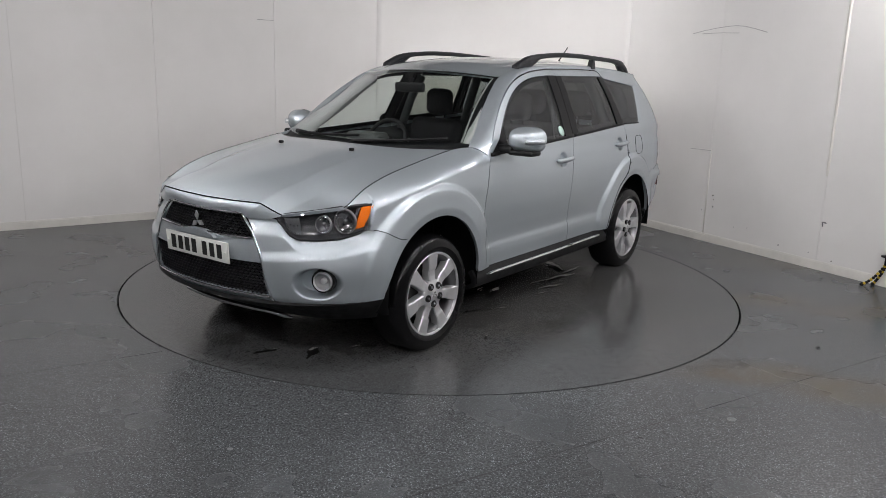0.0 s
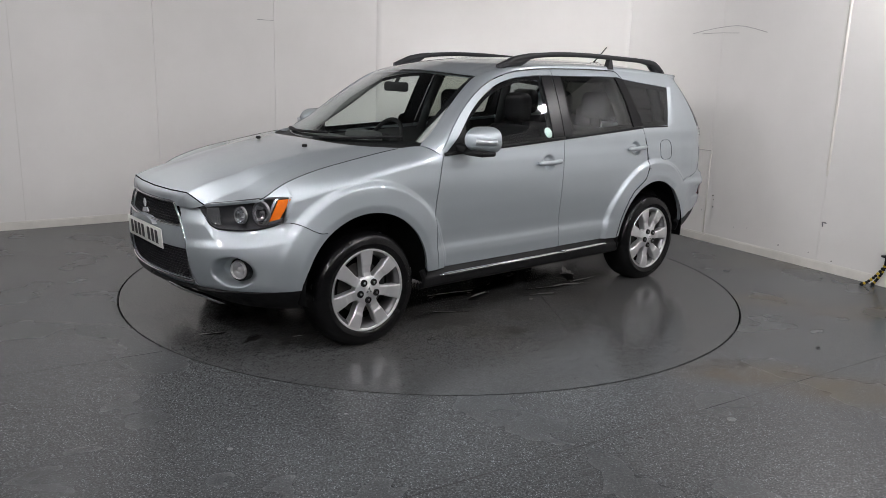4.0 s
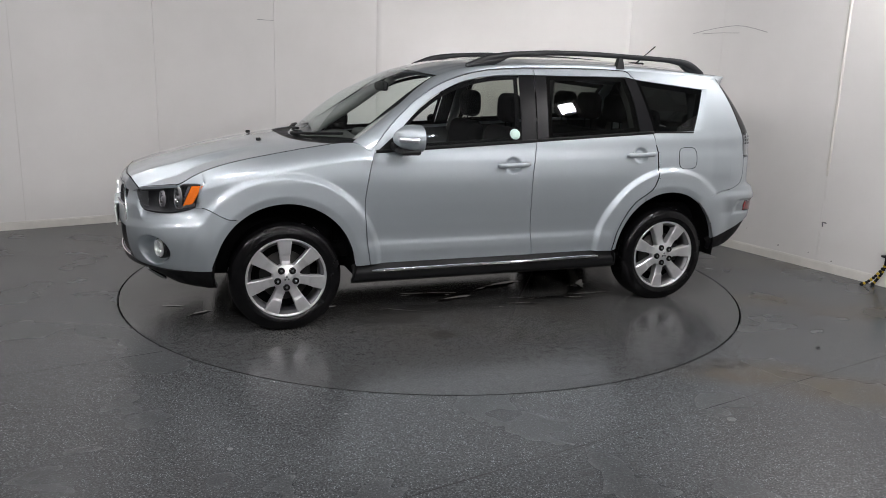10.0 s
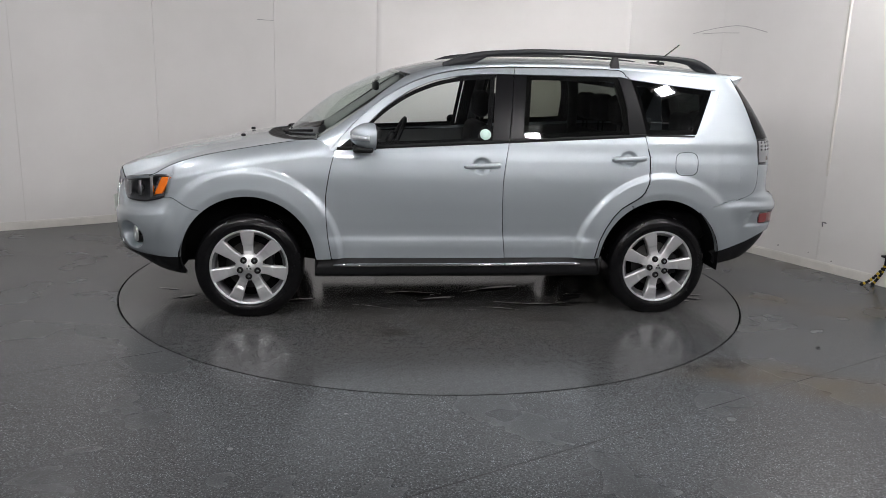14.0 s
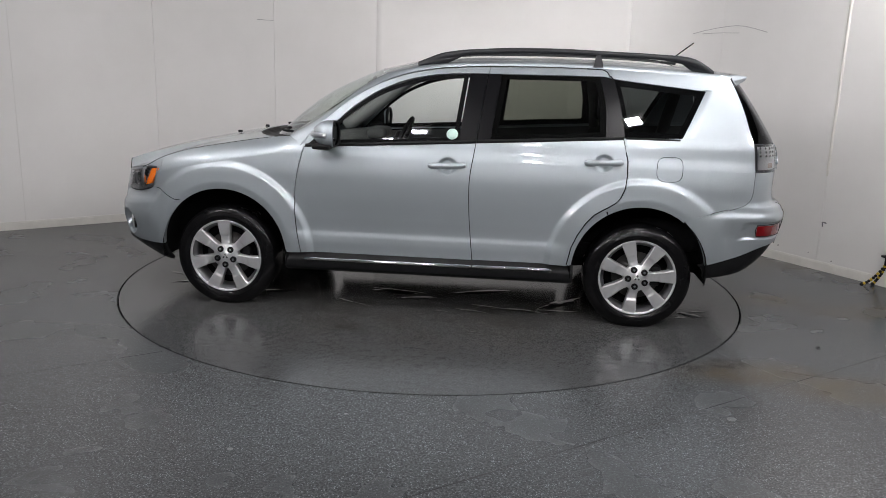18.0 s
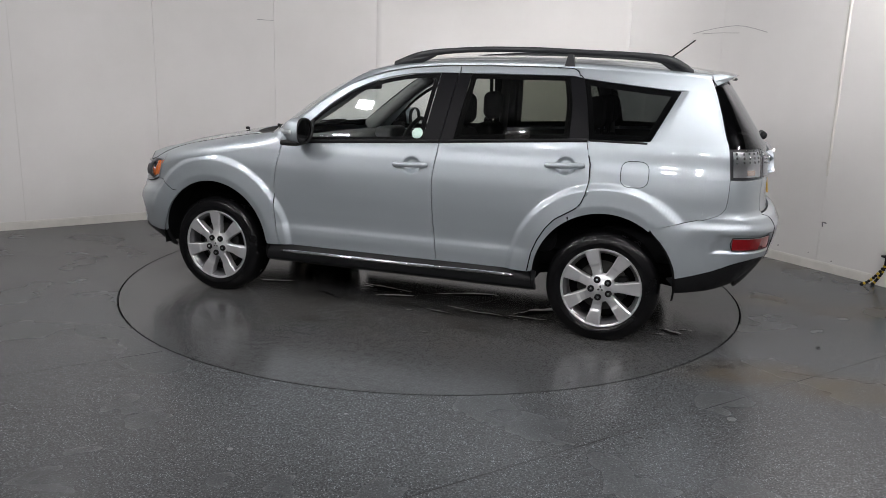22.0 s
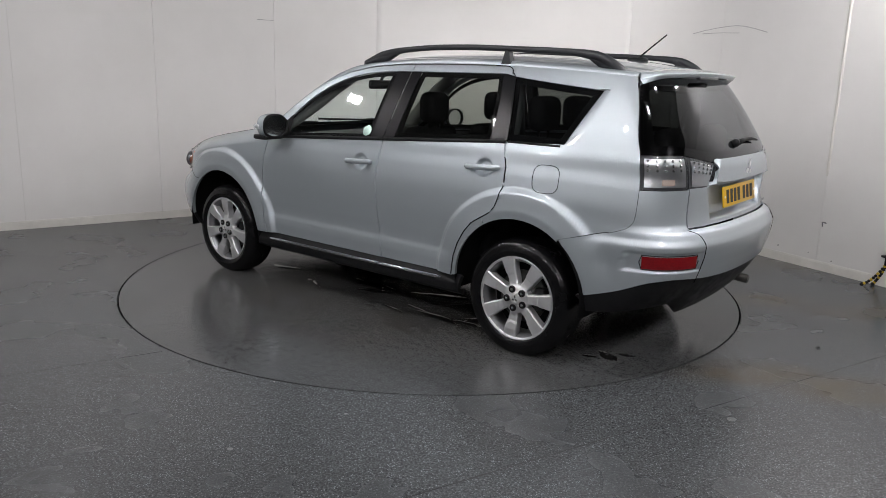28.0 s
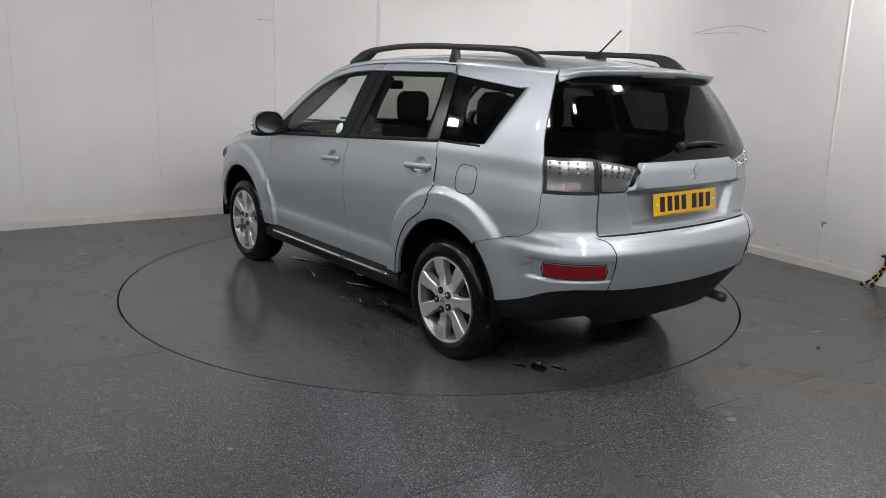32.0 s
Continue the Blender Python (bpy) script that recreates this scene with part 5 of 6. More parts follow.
            lathe(bm, [(0.012, -0.02), (0.012, -0.005), (0.0005, 0.0)], 14, Matrix.Translation(c) @ Vector((0.85, 0.4 * s, 0.05)).to_track_quat("Y", "Z").to_matrix().to_4x4())
            part("bulb", bm, STEEL, base)
        sheet("indicator", base, AMBER, lambda u, v: lamp_at(0.845 + 0.105 * u + 0.045 * v, 0.18 + 0.77 * v, 0.002), steps(0, 1, 6), steps(0, 1, 6), s, 0.015, "orange indicator lens")
        sheet("lamp_blade", base, REFLECT, lambda u, v: lamp_at(0.800 + 0.028 * u + 0.05 * v, 0.16 + 0.78 * v, 0.008), steps(0, 1, 3), steps(0, 1, 6), s, 0.01)
        sheet("side_reflector", base, REFLECT, lambda u, v: lamp_at(0.78 + 0.20 * u, 0.06 + 0.14 * v, 0.010), steps(0, 1, 6), steps(0, 1, 3), s, 0.005)
        sheet("daytime_lamp", base, REFLECT, lambda u, v: lamp_at(0.07 + 0.17 * u, 0.14 + 0.70 * v, 0.012 + 0.006 * ((int(u * 16) + int(v * 12)) % 2)), steps(0, 1, 20), steps(0, 1, 14), s, 0.005)
        # black lower bumper
        def lower(u, v):
            z = 0.25 + 0.16 * v
            xa = AXLE + math.sqrt(max(0, ARCH_R ** 2 - (z - ARCH_Z) ** 2)) + 0.004
            a = math.pi / 2 + (a_front_x(xa, z) - math.pi / 2) * u
            p = front_at(a, z, 0.006 + 0.02 * (1 - v))
            top = crv(p.x, [(1.6, 0.389), (1.72, 0.388), (1.9, 0.379), (2.05, 0.380), (2.15, 0.374), (2.3, 0.362)])
            p.z = 0.262 + 0.03 * soft(p.x, 1.9, 2.2) + (top - 0.262 - 0.03 * soft(p.x, 1.9, 2.2)) * v
            return p

        sheet("lower_bumper", car, TRIM, lower, steps(0, 1, 40), steps(0, 1, 8), s, 0.02)
        # silver line beside the grille
        bm = bmesh.new()
        pts = []
        for k in range(15):
            z = 0.372 + 0.45 * k / 14
            y = half_bar(z)
            pts.append((front_x(y, z) + 0.002, y * s, z))
        tube(bm, pts, 0.0065, 8)
        part("grille_trim", bm, SATIN, car)
    # centre bar, beak, grilles
    def centre_bar(u, v):
        z = 0.588 + 0.117 * v
        y = (half_bar(z) - 0.006) * u
        return Vector((front_x(y, z), y, z))

    def chin(u, v):
        z = 0.362 + 0.048 * v
        y = (half_bar(z) + 0.003) * u
        return Vector((front_x(y, z) - 0.001, y, z))

    sheet("grille_lip", car, PAINT, chin, steps(-1, 1, 36), steps(0, 1, 5), 1, 0.03, out=(1, 0, 0))
    sheet("grille_bar", car, PAINT, centre_bar, steps(-1, 1, 40), steps(0, 1, 8), 1, 0.03, out=(1, 0, 0))

    def beak(u, v):
        k = abs(u)
        t = hood_point(0.722 * u, 1.0)
        t = Vector((t.x + 0.005, t.y, t.z - 0.006))
        y = 0.445 * k
        zb = 0.828 - 0.023 * soft(y, 0.27, 0.33)
        low = Vector((front_x(y, zb), math.copysign(y, u), zb))
        p = t.lerp(low, v)
        p.x += 0.012 * math.sin(math.pi * v) * (1 - k ** 4)
        p.z += 0.006 * math.sin(math.pi * v) * (1 - k ** 4)
        return p

    sheet("nose_panel", car, PAINT, beak, sorted(steps(-1, 1, 44) + [-0.7618, 0.7618]), steps(0, 1, 8), 1, 0.015, out=(1, 0, 0.5))
    mesh_grille(car, lambda z: half_bar(z) - 0.012, 0.708, 0.824, 0.04, 0.026, "upper_grille")
    mesh_grille(car, lambda z: half_bar(z) - 0.012, 0.412, 0.586, 0.04, 0.026, "lower_grille")
    for z, r, mat, cut, name in ((0.706, 0.007, CHROME, 0.012, "grille_chrome"), (0.822, 0.006, SATIN, 0.012, "grille_chrome"), (0.412, 0.007, CHROME, 0.008, "lower_chrome")):
        bm = bmesh.new()
        pts = [(front_x((half_bar(z) - cut) * u, z) + 0.002, (half_bar(z) - cut) * u, z) for u in steps(-1, 1, 24)]
        tube(bm, pts, r, 8)
        part(name, bm, mat, car)
    bm = bmesh.new()
    pts = [(front_x(0.43 * u, 0.36) - 0.085 - 0.06 * soft(abs(u), 0.78, 1.0), 0.43 * u, 0.292 - 0.04 * soft(abs(u), 0.78, 1.0)) for u in steps(-1, 1, 36)]
    tube(bm, pts, [0.006] + [0.016] * 35 + [0.006], 8, 0.8)
    part("skid_strip", bm, SATIN, car, "grey metal-look skid strip")
    plate(car, "front_plate", PLATE_W, (2.275, 0.008, 0.620), 4, False, "white front plate with dark bars")
    bm = bmesh.new()
    prism(bm, [(-0.155, 0.684), (0.155, 0.684), (0.135, 0.700), (0.06, 0.716), (-0.06, 0.716), (-0.135, 0.700)], 0.036, pose(2.289, 0.008, 0, 0, 0, 90))
    part("plate_ledge", bm, PAINT, car, smooth=False)
    emblem(car, (2.266, 0.008, 0.756), -8, False, 0.054)


def build_rear(car):
    gate_edge = lambda z: crv(z, REAR_EDGE)
    # tailgate: lower skin with a hollow for the plate, raised garnish above it
    def lower(u, v):
        y = 0.600 * u
        ztop = 1.150 - 0.14 * soft(abs(y), 0.355, 0.455)
        z = 0.812 + (ztop - 0.812) * v
        x = rear_x(y, z)
        bx = abs(y) - (0.40 + 0.05 * soft(z, 0.84, 1.0))
        inside = (1 - soft(bx, -0.022, 0.0)) * soft(z, 0.832, 0.858) * (1 - soft(z, 1.010, 1.022))
        x += 0.042 * inside
        g = crv(z, [(1.028, 0.475), (1.09, 0.415), (1.15, 0.36)])
        raise_ = (1 - soft(abs(y) - g, -0.006, 0.002)) * soft(z, 1.022, 1.028)
        x -= 0.032 * raise_
        return Vector((x, y, z))

    gate = sheet("tailgate", car, PAINT, lower, steps(-1, 1, 150), steps(0, 1, 90), 1, 0.02, "silver tailgate with raised garnish", out=(-1, 0, 0))

    def pane(u, v):
        z = 1.3
        for _ in range(2):
            a_e = a_rear_x(gate_edge(z) - 0.007, z)
            p = rear_at(math.pi / 2 - (math.pi / 2 - a_e) * abs(u), z)
            low = 1.176 - 0.012 * soft(-p.y, -0.61, -0.59) - 0.032 * soft(-p.y, -0.60, -0.37)
            z = low + (1.548 - low) * v
        p = rear_at(math.pi / 2 - (math.pi / 2 - a_e) * abs(u), z)
        return Vector((p.x - 0.002, math.copysign(p.y, u), z))

    g = sheet("rear_screen", gate, REARGLASS, pane, steps(-1, 1, 30), steps(0, 1, 18), 1, 0, "dark tinted tailgate window", out=(-1, 0, 0.5))
    g.visible_shadow = False
    for edge in range(4):
        def border(u, v, edge=edge):
            if edge < 2:
                p = pane(u, v * 0.12 if edge == 0 else 1 - v * 0.16)
            else:
                k = 1 - 0.12 * v
                p = pane(k if edge == 2 else -k, (u + 1) / 2)
            return p + Vector((0.006, 0, 0))
        sheet("screen_border", gate, GLOSS, border, steps(-1, 1, 24), steps(0, 1, 3), 1, 0, out=(-1, 0, 0.5))
    # spoiler with the high stop lamp
    def spoiler(u, v):
        k = max(-1.0, min(1.0, u / 0.97))
        root = Vector((-1.838, 0.578 * k, 1.573 + 0.031 * (1 - k * k)))
        tip = Vector((-1.945 - 0.05 * (1 - k * k), 0.548 * k, 1.568 + 0.012 * (1 - k * k)))
        under = Vector((-1.858 - 0.068 * (1 - k * k), 0.62 * k, 1.508 + 0.036 * (1 - abs(k) ** 6)))
        if abs(u) > 0.98:
            return root.lerp(under, v)
        low = tip + Vector((0.014, 0, -0.022))
        if v <= 0.5:
            return root.lerp(tip, v / 0.5) + Vector((0, 0, 0.006 * math.sin(math.pi * v / 0.5)))
        return tip.lerp(low, (v - 0.5) / 0.15) if v <= 0.65 else low.lerp(under, (v - 0.65) / 0.35)

    sheet("spoiler", gate, PAINT, spoiler, [-1.0] + steps(-0.97, 0.97, 40) + [1.0], steps(0, 1, 20), 1, 0.0, "silver roof spoiler", out=(-0.5, 0, 1))
    bm = boxed((-1.986, -0.14, 1.545), (-1.960, 0.14, 1.562), 0.006)
    part("stop_lamp", bm, LAMPDARK, gate, "dark high stop lamp")
    # wiper
    bm = bmesh.new()
    pts = [(rear_x(y, z) - 0.025, y, z) for y, z in ((0.01, 1.215), (-0.06, 1.222), (-0.15, 1.226), (-0.25, 1.222), (-0.34, 1.212))]
    tube(bm, pts, [0.016, 0.013, 0.011, 0.009, 0.005], 8)
    bmesh.ops.create_uvsphere(bm, u_segments=12, v_segments=8, radius=0.024, matrix=Matrix.Translation((rear_x(0.03, 1.21) - 0.012, 0.03, 1.212)))
    part("rear_wiper", bm, TRIM, gate)
    plate(car, "rear_plate", PLATE_Y, (-2.213, 0.0, 0.936), 8, True, "yellow rear plate with dark bars")
    bm = boxed((-0.0015, -0.055, -0.008), (0.0015, 0.055, 0.008), 0.001)
    name_bar = part("plain_bar", bm, SATIN, gate, smooth=False)
    name_bar.matrix_local = Matrix.Translation((rear_x(0.50, 0.842) - 0.002, -0.50, 0.842))
    emblem(car, (-2.250, 0.0, 1.078), 12, True, 0.056)
    for s in (1, -1):
        lamp_edge = lambda z: crv(z, REAR_EDGE)

        def lamp_at(u, v, inset, inner=False):
            z = 1.006 + (1.172 - 1.006) * v
            if inner:
                zt = 1.165 - 0.042 * u
                z = 1.008 + (zt - 1.008) * v
                y = 0.602 + (crv(v, [(0, 0.455), (1, 0.372)]) - 0.602) * u
                return Vector((rear_x(y, z) + inset - 0.008, y, z))
            a0, a1 = a_rear_x(lamp_edge(z), z), a_rear_y(0.607, z)
            p = rear_at(a0 + (a1 - a0) * u, z, inset)
            return p

        for inner in (False, True):
            base = sheet("tail_lamp", car, LAMPDARK, lambda u, v: lamp_at(u, v, 0.012, inner), steps(0, 1, 12), steps(0, 1, 10), s, 0.01, "clear-lens tail lamp with bright reflectors")
            cover = sheet("lamp_cover", base, LENS, lambda u, v: lamp_at(u, v, -0.002, inner), steps(0, 1, 10), steps(0, 1, 8), s, 0.004)
            cover.visible_shadow = False
            sheet("lamp_chrome", base, TAILCHROME, lambda u, v: lamp_at(0.07 + 0.86 * u, 0.08 + 0.84 * v, 0.006 + 0.0006 * math.sin(u * 44) * math.sin(v * 36), inner), steps(0, 1, 40), steps(0, 1, 30), s, 0.003)
            for r in range(3):
                for k in range(5):
                    u, v = 0.14 + 0.17 * k, (0.58 + 0.14 * r)
                    c = lamp_at(u, v, 0.0, inner)
                    bm = bmesh.new()
                    bmesh.ops.create_icosphere(bm, subdivisions=1, radius=0.0085, matrix=Matrix.Translation((c.x + 0.003, c.y * s, c.z)))
                    part("led", bm, REFLECT, base)
            if not inner:
                sheet("amber_bulb", base, ROSE, lambda u, v: lamp_at(0.40 + 0.28 * u, 0.14 + 0.17 * v, 0.0045, inner), steps(0, 1, 6), steps(0, 1, 4), s, 0.002, "pale rosy lower bulb")
        # bumper: upper skin, red reflector, black lower part
        def wrap(u, v):
            z = 0.6
            a_end = math.pi / 2
            for _ in range(3):
                xa = -1.325 - math.sqrt(max(0.0, ARCH_R ** 2 - (z - ARCH_Z) ** 2)) - 0.002
                a0 = a_rear_x(xa, z)
                a = a0 + (a_end - a0) * u
                p = rear_at(a, z)
                zt = crv(-p.x, [(1.55, 0.690), (1.60, 0.704), (1.97, 0.797), (2.05, 0.804), (2.3, 0.806)])
                zl = crv(-p.x, [(1.70, 0.412), (1.90, 0.470), (2.10, 0.548), (2.18, 0.560), (2.26, 0.545), (2.32, 0.522)])
                z = zl + (zt - zl) * v
            p = rear_at(a, z)
            d = Vector((-math.sin(a), math.cos(a), 0))
            q = max(abs(p.y - 0.705) / 0.15, abs(z - 0.648) / 0.052)
            hollow = 0.012 * (1 - soft(q, 0.85, 1.02)) * (p.x < -1.95)
            ridge = 0.014 * soft(z, 0.60, 0.722) * (1 - soft(z, 0.722, 0.765)) * soft(-p.x, 1.74, 1.80)
            return p - d * (hollow - ridge)

        sheet("rear_bumper", car, PAINT, wrap, steps(0, 0.30, 24) + steps(0.305, 1, 60), steps(0, 1, 44), s, 0.02)

        def reflector(u, v):
            z = 0.612 + 0.072 * v
            a0, a1 = a_rear_x(-2.035, z), a_rear_y(0.600, z)
            return rear_at(a0 + (a1 - a0) * u, z, 0.002)

        bm = bmesh.new()
        tube(bm, [(rear_x(y, z) - 0.0005 - 0.014 * soft(z, 0.60, 0.722) * (1 - soft(z, 0.722, 0.765)), y * s, z) for y, z in ((0.622, 0.803), (0.600, 0.795), (0.585, 0.785), (0.572, 0.77), (0.566, 0.75), (0.563, 0.735), (0.562, 0.72), (0.561, 0.69), (0.560, 0.66), (0.564, 0.60), (0.572, 0.53))], 0.0024, 6)
        part("bumper_joint", bm, DARK, car)
        ring = [reflector(u, 0) for u in steps(0, 1, 12)] + [reflector(1.03, 0.5)] + [reflector(u, 1) for u in steps(1, 0, 12)] + [reflector(-0.03, 0.5)]
        bm = bmesh.new()
        tube(bm, [(p.x, p.y * s, p.z) for p in ring + ring[:1]], 0.003, 6)
        part("reflector_rim", bm, TRIM, car)
        sheet("rear_reflector", car, RED, reflector, steps(0, 1, 12), steps(0, 1, 5), s, 0.012, "red bumper reflector")

        def under(u, v):
            z0, z1 = 0.335, 0.54
            z = z0 + (z1 - z0) * v
            xa = -1.325 - math.sqrt(max(0.0, ARCH_R ** 2 - (min(z, 0.7) - ARCH_Z) ** 2)) - 0.002
            a0 = a_rear_x(xa, z)
            a = a0 + (math.pi / 2 - a0) * u
            p = rear_at(a, z, 0.010 + 0.008 * (1 - v))
            zt = crv(-p.x, [(1.70, 0.414), (1.90, 0.472), (2.10, 0.550), (2.18, 0.562), (2.26, 0.547), (2.32, 0.524)])
            mid = soft(u, 0.50, 0.66)
            zb = crv(-p.x, [(1.70, 0.325), (1.9, 0.35), (2.05, 0.378), (2.15, 0.385), (2.3, 0.385)]) - 0.075 * mid
            p.x += 0.02 * mid * (1 - v)
            p.z = zb + (zt - zb) * v
            return p

        sheet("lower_rear_bumper", car, TRIM, under, steps(0, 1, 44), steps(0, 1, 10), s, 0.03)
    bm = bmesh.new()
    tube(bm, [(-1.9, -0.555, 0.335), (-2.10, -0.553, 0.326), (-2.16, -0.552, 0.320)], 0.028, 16)
    part("exhaust", bm, IRON, car, "dull metal exhaust tip")


def build_roof(car):
    yi = lambda x: crv(x, [(p[0], p[1]) for p in PILLAR_IN])
    zi = lambda x: crv(x, [(p[0], p[2]) for p in PILLAR_IN])

    def roof(u, v):
        xf = 0.420 - 0.101 * abs(u) ** 2.1
        x = xf + (-1.84 - xf) * v
        y = u * (yi(x) - 0.003)
        z0, zm = zi(x), crv(x, ROOF_MID)
        z = z0 + (zm - z0) * (1 - abs(u) ** 2.2)
        z += -0.004 * math.exp(-((abs(y) - 0.47) / 0.015) ** 2)
        return Vector((x, y, z))

    sheet("roof", car, PAINT, roof, steps(-1, 1, 44), steps(0, 1, 50), 1, 0.02, "silver roof", out=(0, 0, 1))
    sheet("headliner", car, LINER, lambda u, v: roof(u * 0.97, 0.03 + v * 0.95) - Vector((0, 0, 0.035)), steps(-1, 1, 16), steps(0, 1, 16), 1, 0, out=(0, 0, -1))
    bm = bmesh.new()
    box(bm, (-1.60, -0.035, 1.632), (-1.49, 0.035, 1.662), 0.012)
    tube(bm, [(-1.545, -0.0, 1.655), (-1.60, 0, 1.70), (-1.712, -0.0, 1.790)], [0.008, 0.0045, 0.004], 8)
    part("antenna", bm, TRIM, car, "short black roof antenna")


def headrest(bm, x, y, z, w=0.13):
    box(bm, (x - 0.06, y - w - 0.01, z), (x + 0.06, y + w + 0.01, z + 0.205), 0.058, 5)
    for d in (-0.05, 0.05):
        tube(bm, [(x + 0.0, y + d, z - 0.08), (x, y + d, z + 0.03)], 0.006, 6)


def build_inside(car):
    # floor pan, dashboard, seats
    part("floor_pan", boxed((-1.85, -0.60, 0.37), (1.7, 0.60, 0.47), 0.02), DARK, car)
    part("engine_block", boxed((1.0, -0.62, 0.3), (2.0, 0.62, 0.80), 0.05), DARK, car)

    def dash(u, v):
        y = 0.78 * u
        x = 1.02 - 0.22 * u * u - 0.52 * v + 0.22 * u * u * v
        z = 1.055 + 0.025 * math.sin(math.pi * min(1, v * 1.2)) - 0.14 * soft(v, 0.75, 1.0)
        return Vector((x, y, z))

    sheet("dashboard", car, DASH_LIT, dash, steps(-1, 1, 20), steps(0, 1, 14), 1, 0.3, out=(0, 0, 1))
    hood = boxed((0.46, -0.52, 1.03), (0.62, -0.22, 1.115), 0.035, 4)
    part("instrument_hood", hood, DASH, car)
    # wheel on the right side
    bm = bmesh.new()
    m = Matrix.Translation((0.36, -0.36, 1.02)) @ pose(0, 0, 0, 0, -25, 0)
    ring = [m @ Vector((0, 0.185 * math.cos(2 * math.pi * k / 36), 0.185 * math.sin(2 * math.pi * k / 36))) for k in range(37)]
    tube(bm, ring, 0.016, 8)
    wheel = part("steering_wheel", bm, TRIM, car, "dark three-spoke steering wheel")
    bm = bmesh.new()
    box(bm, (0.0, -0.07, -0.06), (0.06, 0.07, 0.06), 0.02, m=m)
    for a in (0, 180, 270):
        r = radians(a)
        tube(bm, [m @ Vector((0.01, 0.05 * math.cos(r), 0.05 * math.sin(r))), m @ Vector((0, 0.18 * math.cos(r), 0.18 * math.sin(r)))], 0.016, 6)
    part("hub", bm, TRIM, wheel)
    for y in (0.36, -0.36):
        bm = bmesh.new()
        box(bm, (-0.20, y - 0.25, 0.48), (0.36, y + 0.25, 0.68), 0.06, 3)
        seat = part("front_seat", bm, CLOTH, car, "dark cloth front seat")
        bm = bmesh.new()
        box(bm, (-0.07, y - 0.24, 0.0), (0.07, y + 0.24, 0.60), 0.065, 4, Matrix.Translation((-0.17, 0, 0.60)) @ pose(0, 0, 0, 0, -11, 0))
        part("backrest", bm, CLOTH, seat)
        bm = bmesh.new()
        headrest(bm, -0.30, y, 1.212, 0.105)
        part("headrest", bm, CLOTH, seat)
    for xb, names, ys, zt in ((-1.02, "rear_bench", (0.38, -0.02, -0.40), 1.20), (-1.78, "third_row_seat", (0.32, -0.32), 1.10)):
        bm = bmesh.new()
        box(bm, (xb + 0.02, -0.66, 0.45), (xb + 0.5, 0.66, 0.66), 0.06, 3)
        seat = part(names, bm, CLOTH, car, "dark cloth rear seat")
        bm = bmesh.new()
        top = zt - 0.05
        box(bm, (-0.07, -0.64, 0.0), (0.07, 0.64, top - 0.6), 0.06, 4, Matrix.Translation((xb, 0, 0.62)) @ pose(0, 0, 0, 0, -14, 0))
        part("backrest", bm, CLOTH, seat)
        for y in ys:
            bm = bmesh.new()
            headrest(bm, xb - 0.14, y, zt + (0.02 if xb > -1.5 else -0.02), 0.12)
            part("headrest", bm, CLOTH, seat)
    for s in (1, -1):
        def trim(x, v):
            low = max(0.45, arch_low(x, AXLE, ARCH_R + 0.04, 0.45), arch_low(x, -1.325, ARCH_R + 0.04, 0.45))
            z = low + (belt(x) - 0.02 - low) * v
            return Vector((x, flank(x, min(z, 1.1)) - 0.07, z))

        sheet("door_card", car, DASH, trim, steps(0.95, -1.85, 44), steps(0, 1, 6), s, 0)
        # grey trim on the screen pillars
        bm = bmesh.new()
        pts = [windscreen(0.99, v) - Vector((0.045, 0.028, 0.028)) for v in steps(0.0, 0.99, 12)]
        tube(bm, [(q.x, q.y * s, q.z) for q in pts], [0.056 - 0.012 * k / 12 for k in range(13)], 10)
        part("screen_pillar_trim", bm, CABIN, car)
        # inner pillars
        for pts, r in (([(-0.28, 0.74, 1.08), (-0.31, 0.66, 1.33), (-0.34, 0.575, 1.51)], 0.035), ([(-1.14, 0.70, 1.12), (-1.12, 0.62, 1.34), (-1.08, 0.54, 1.50)], 0.04), ([(-1.66, 0.64, 1.12), (-1.70, 0.56, 1.34), (-1.72, 0.47, 1.49)], 0.045)):
            bm = bmesh.new()
            tube(bm, [(x, y * s, z) for x, y, z in pts], r, 8)
            part("inner_pillar", bm, DASH, car)
    bm = bmesh.new()
    box(bm, (0.505, -0.125, 1.405), (0.545, 0.125, 1.470), 0.018, 3)
    tube(bm, [(0.53, 0, 1.46), (0.50, 0, 1.50)], 0.012, 6)
    part("interior_mirror", bm, TRIM, car)
    # round stickers on the front side windows
    for s in (1, -1):
        bm = bmesh.new()
        c = S(-0.135, 1.170, -0.0005 if s > 0 else 0.010)
        m = Matrix.Translation((c.x, c.y * s, c.z)) @ pose(0, 0, 0, 25 * s, 0, 0)
        lathe(bm, [(0.036, 0.0), (0.036, 0.0006 * s), (0.0005, 0.0006 * s)], 24, m)
        part("sticker", bm, STICKER if s > 0 else GLOSS, car, "round pale sticker")


def build_car():
    car = tagged(empty("car"), "silver estate SUV with dark roof rails parked on the turntable", "car")
    for s in (1, -1):
        build_side(car, s)
        build_wheel(car, AXLE, s, 88, 92)
        build_wheel(car, -1.331, s, 73, 102)
    build_front(car)
    build_rear(car)
    build_roof(car)
    build_inside(car)
    return car


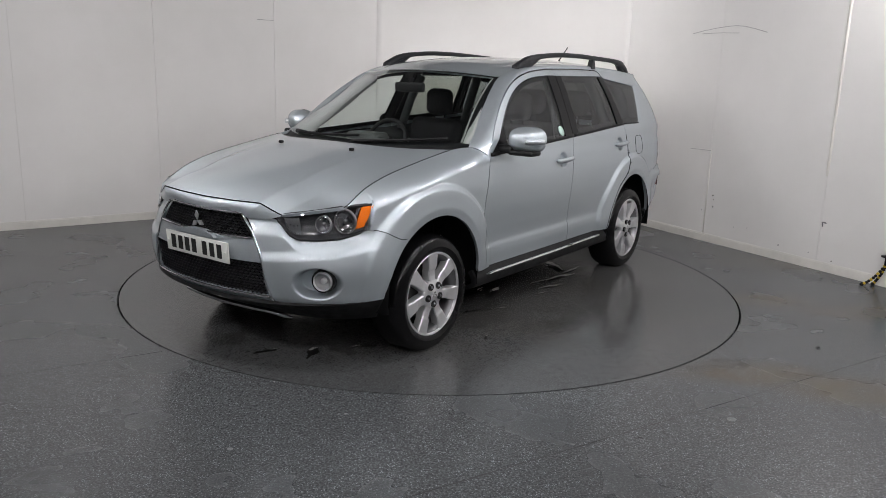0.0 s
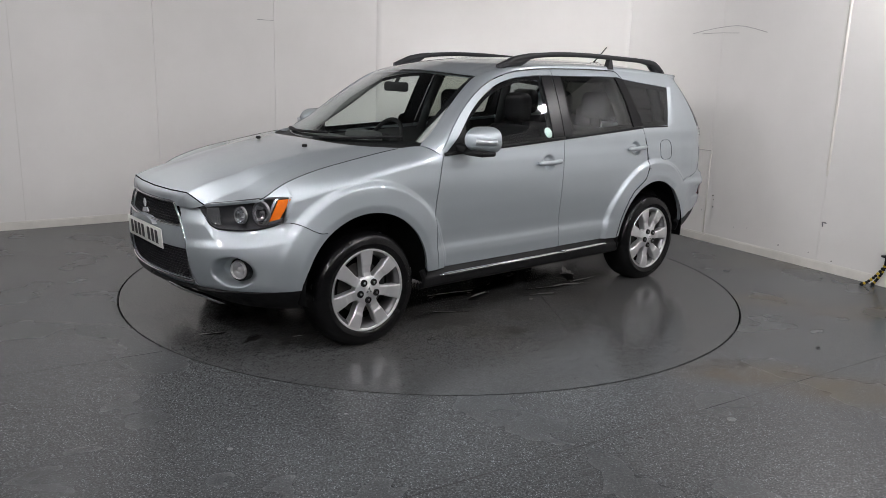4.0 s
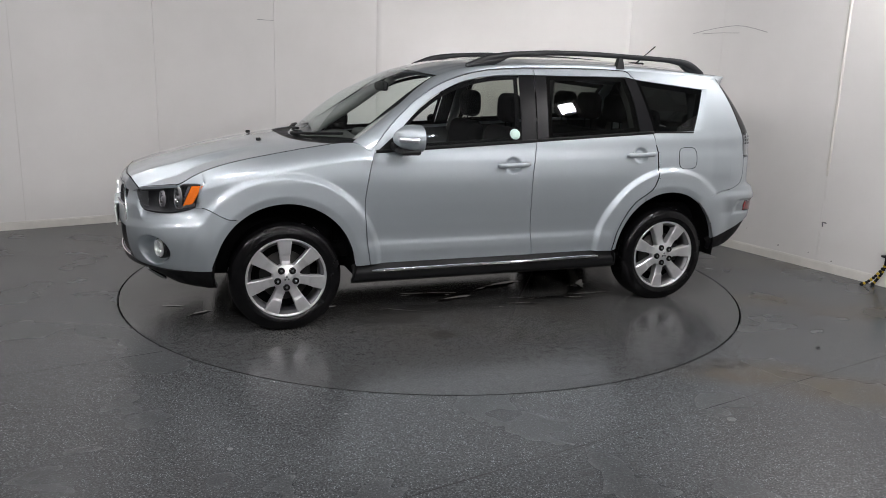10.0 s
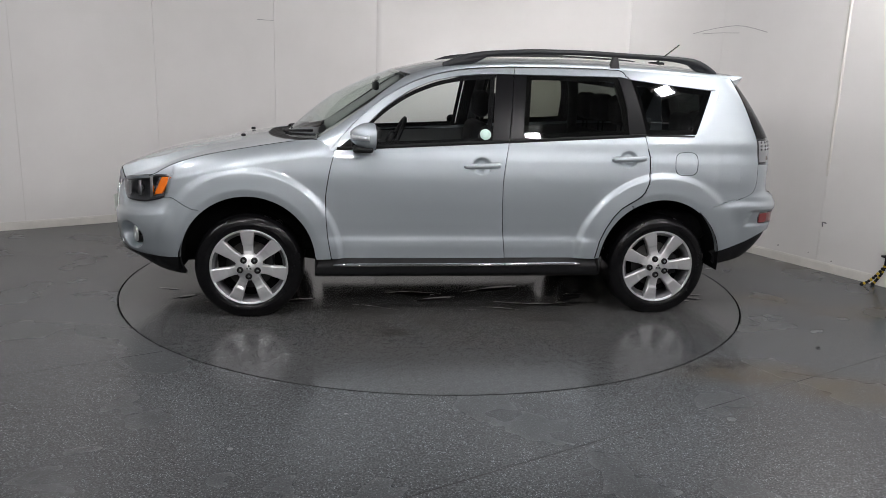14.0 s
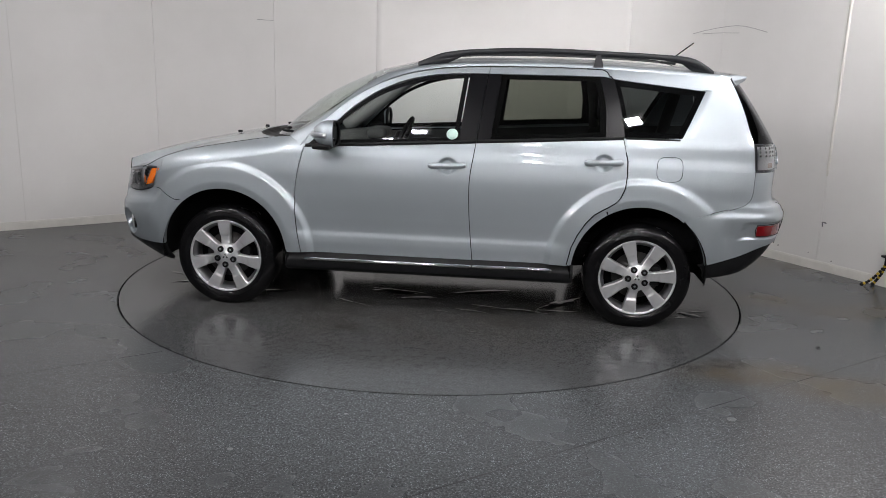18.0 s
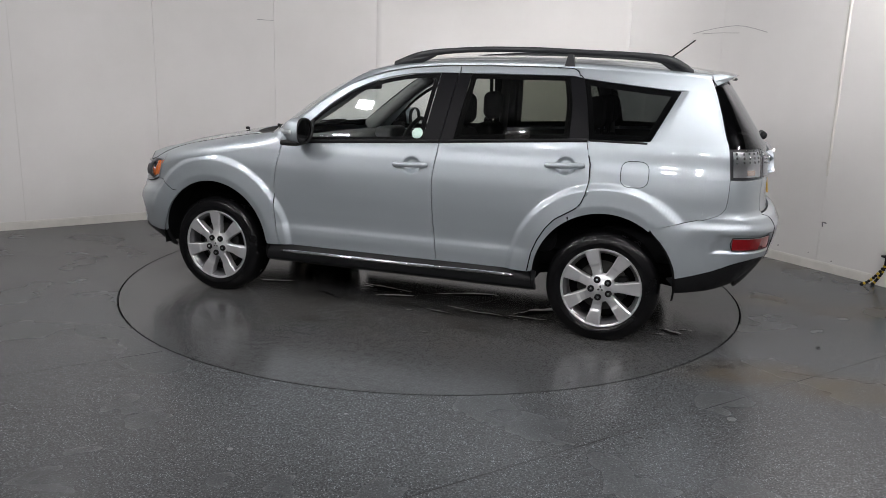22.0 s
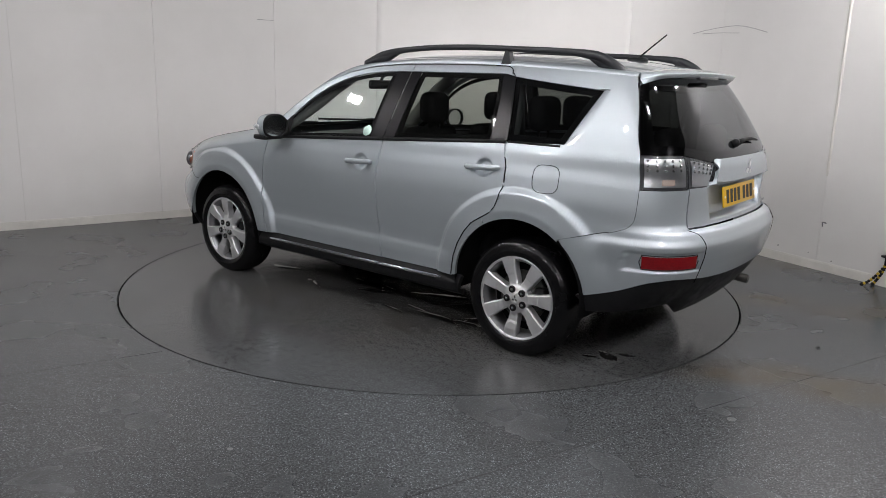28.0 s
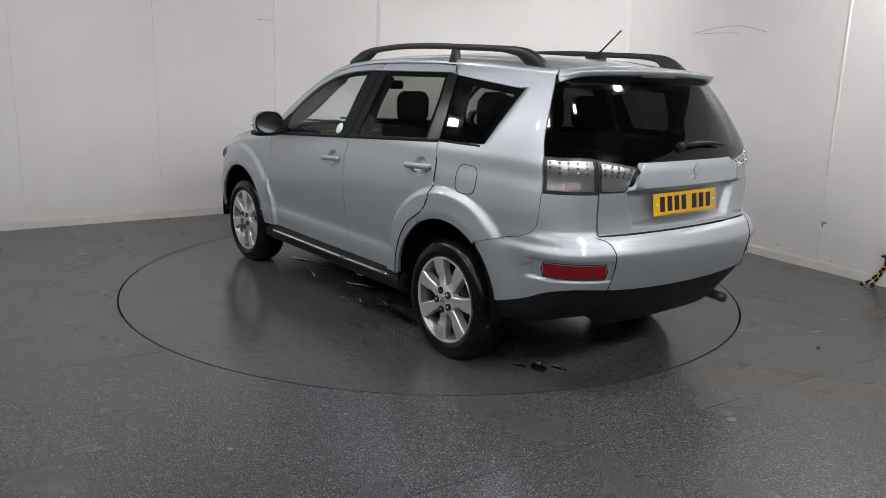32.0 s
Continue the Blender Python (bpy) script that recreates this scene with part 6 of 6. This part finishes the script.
# ---- lights on the ceiling: a ring mirrored in the glass, and added fill ----
def build_lights():
    spots = [(x, y, 0.45) for x, y in ((3.3, -0.15), (2.35, -1.45), (1.4, -2.5), (-0.6, -2.6), (-1.75, -1.7), (-2.85, -0.4))]
    # five fill lamps added on the camera side, without a seen source
    spots += [(-3.5, -3.4, 1.3), (3.6, -3.4, 1.3), (-1.5, -4.9, 0.9), (1.8, -4.8, 0.9), (0.1, -6.6, 0.3)]
    # unseen lamp added to brighten the wall behind the car
    spots += [(0.75, 1.75, None)]
    for x, y, lean in spots:
        z = ROOM_TOP - 0.16
        aim = (Vector((1.0 + 0.25 * x, 4.0, 0.7)) - Vector((x, y, z))).normalized() if lean is None else Vector((-x * lean, (0.6 - y) * lean, -2.0)).normalized()
        m = Matrix.Translation((x, y, z)) @ aim.to_track_quat("-Z", "Y").to_matrix().to_4x4()
        bm = boxed((-0.115, -0.115, 0.0), (0.115, 0.115, 0.035), 0.006)
        lamp = tagged(finish(bm, "ceiling_and_fill_light", SKIRT, None, "small square white flood light hung from the ceiling, lit; half the set is added fill", smooth=False), category="light", group="ceiling lights")
        lamp.matrix_world = m
        h = 0.090 if x == -1.5 else 0.085 if lean is None else 0.106 if y < -3 else 0.070
        bm = boxed((-h, -h, -0.006), (h, h, -0.001))
        part("diffuser", bm, GLOW, lamp, smooth=False)
        bm = bmesh.new()
        tube(bm, [m.inverted() @ Vector((x, y, z + 0.0)) + Vector((0, 0, 0.03)), m.inverted() @ Vector((x, y, ROOM_TOP + 0.005))], 0.012, 8)
        part("stem", bm, SKIRT, lamp)


# ---- motion ----
def heading(t):
    """Degrees; the table turns evenly clockwise."""
    return 232.958 + t * (-3.436345 + t * (0.0138469 - t * 0.00030927))


def motions():
    rows_car, rows_table = [], []
    for k in range(33):
        a = heading(k)
        c, s = math.cos(radians(a)), math.sin(radians(a))
        ox, oy = -0.0724, 0.1137
        rows_car.append((k, pose(c * ox - s * oy, s * ox + c * oy, 0.006, 0, 0, a)))
        rows_table.append((k, pose(0, 0, 0, 0, 0, a)))
    walk(the_car, rows_car)
    walk(the_table, rows_table)


build_room()
build_floor()
the_table = build_table()
build_lights()
build_small_things()
the_car = build_car()
motions()
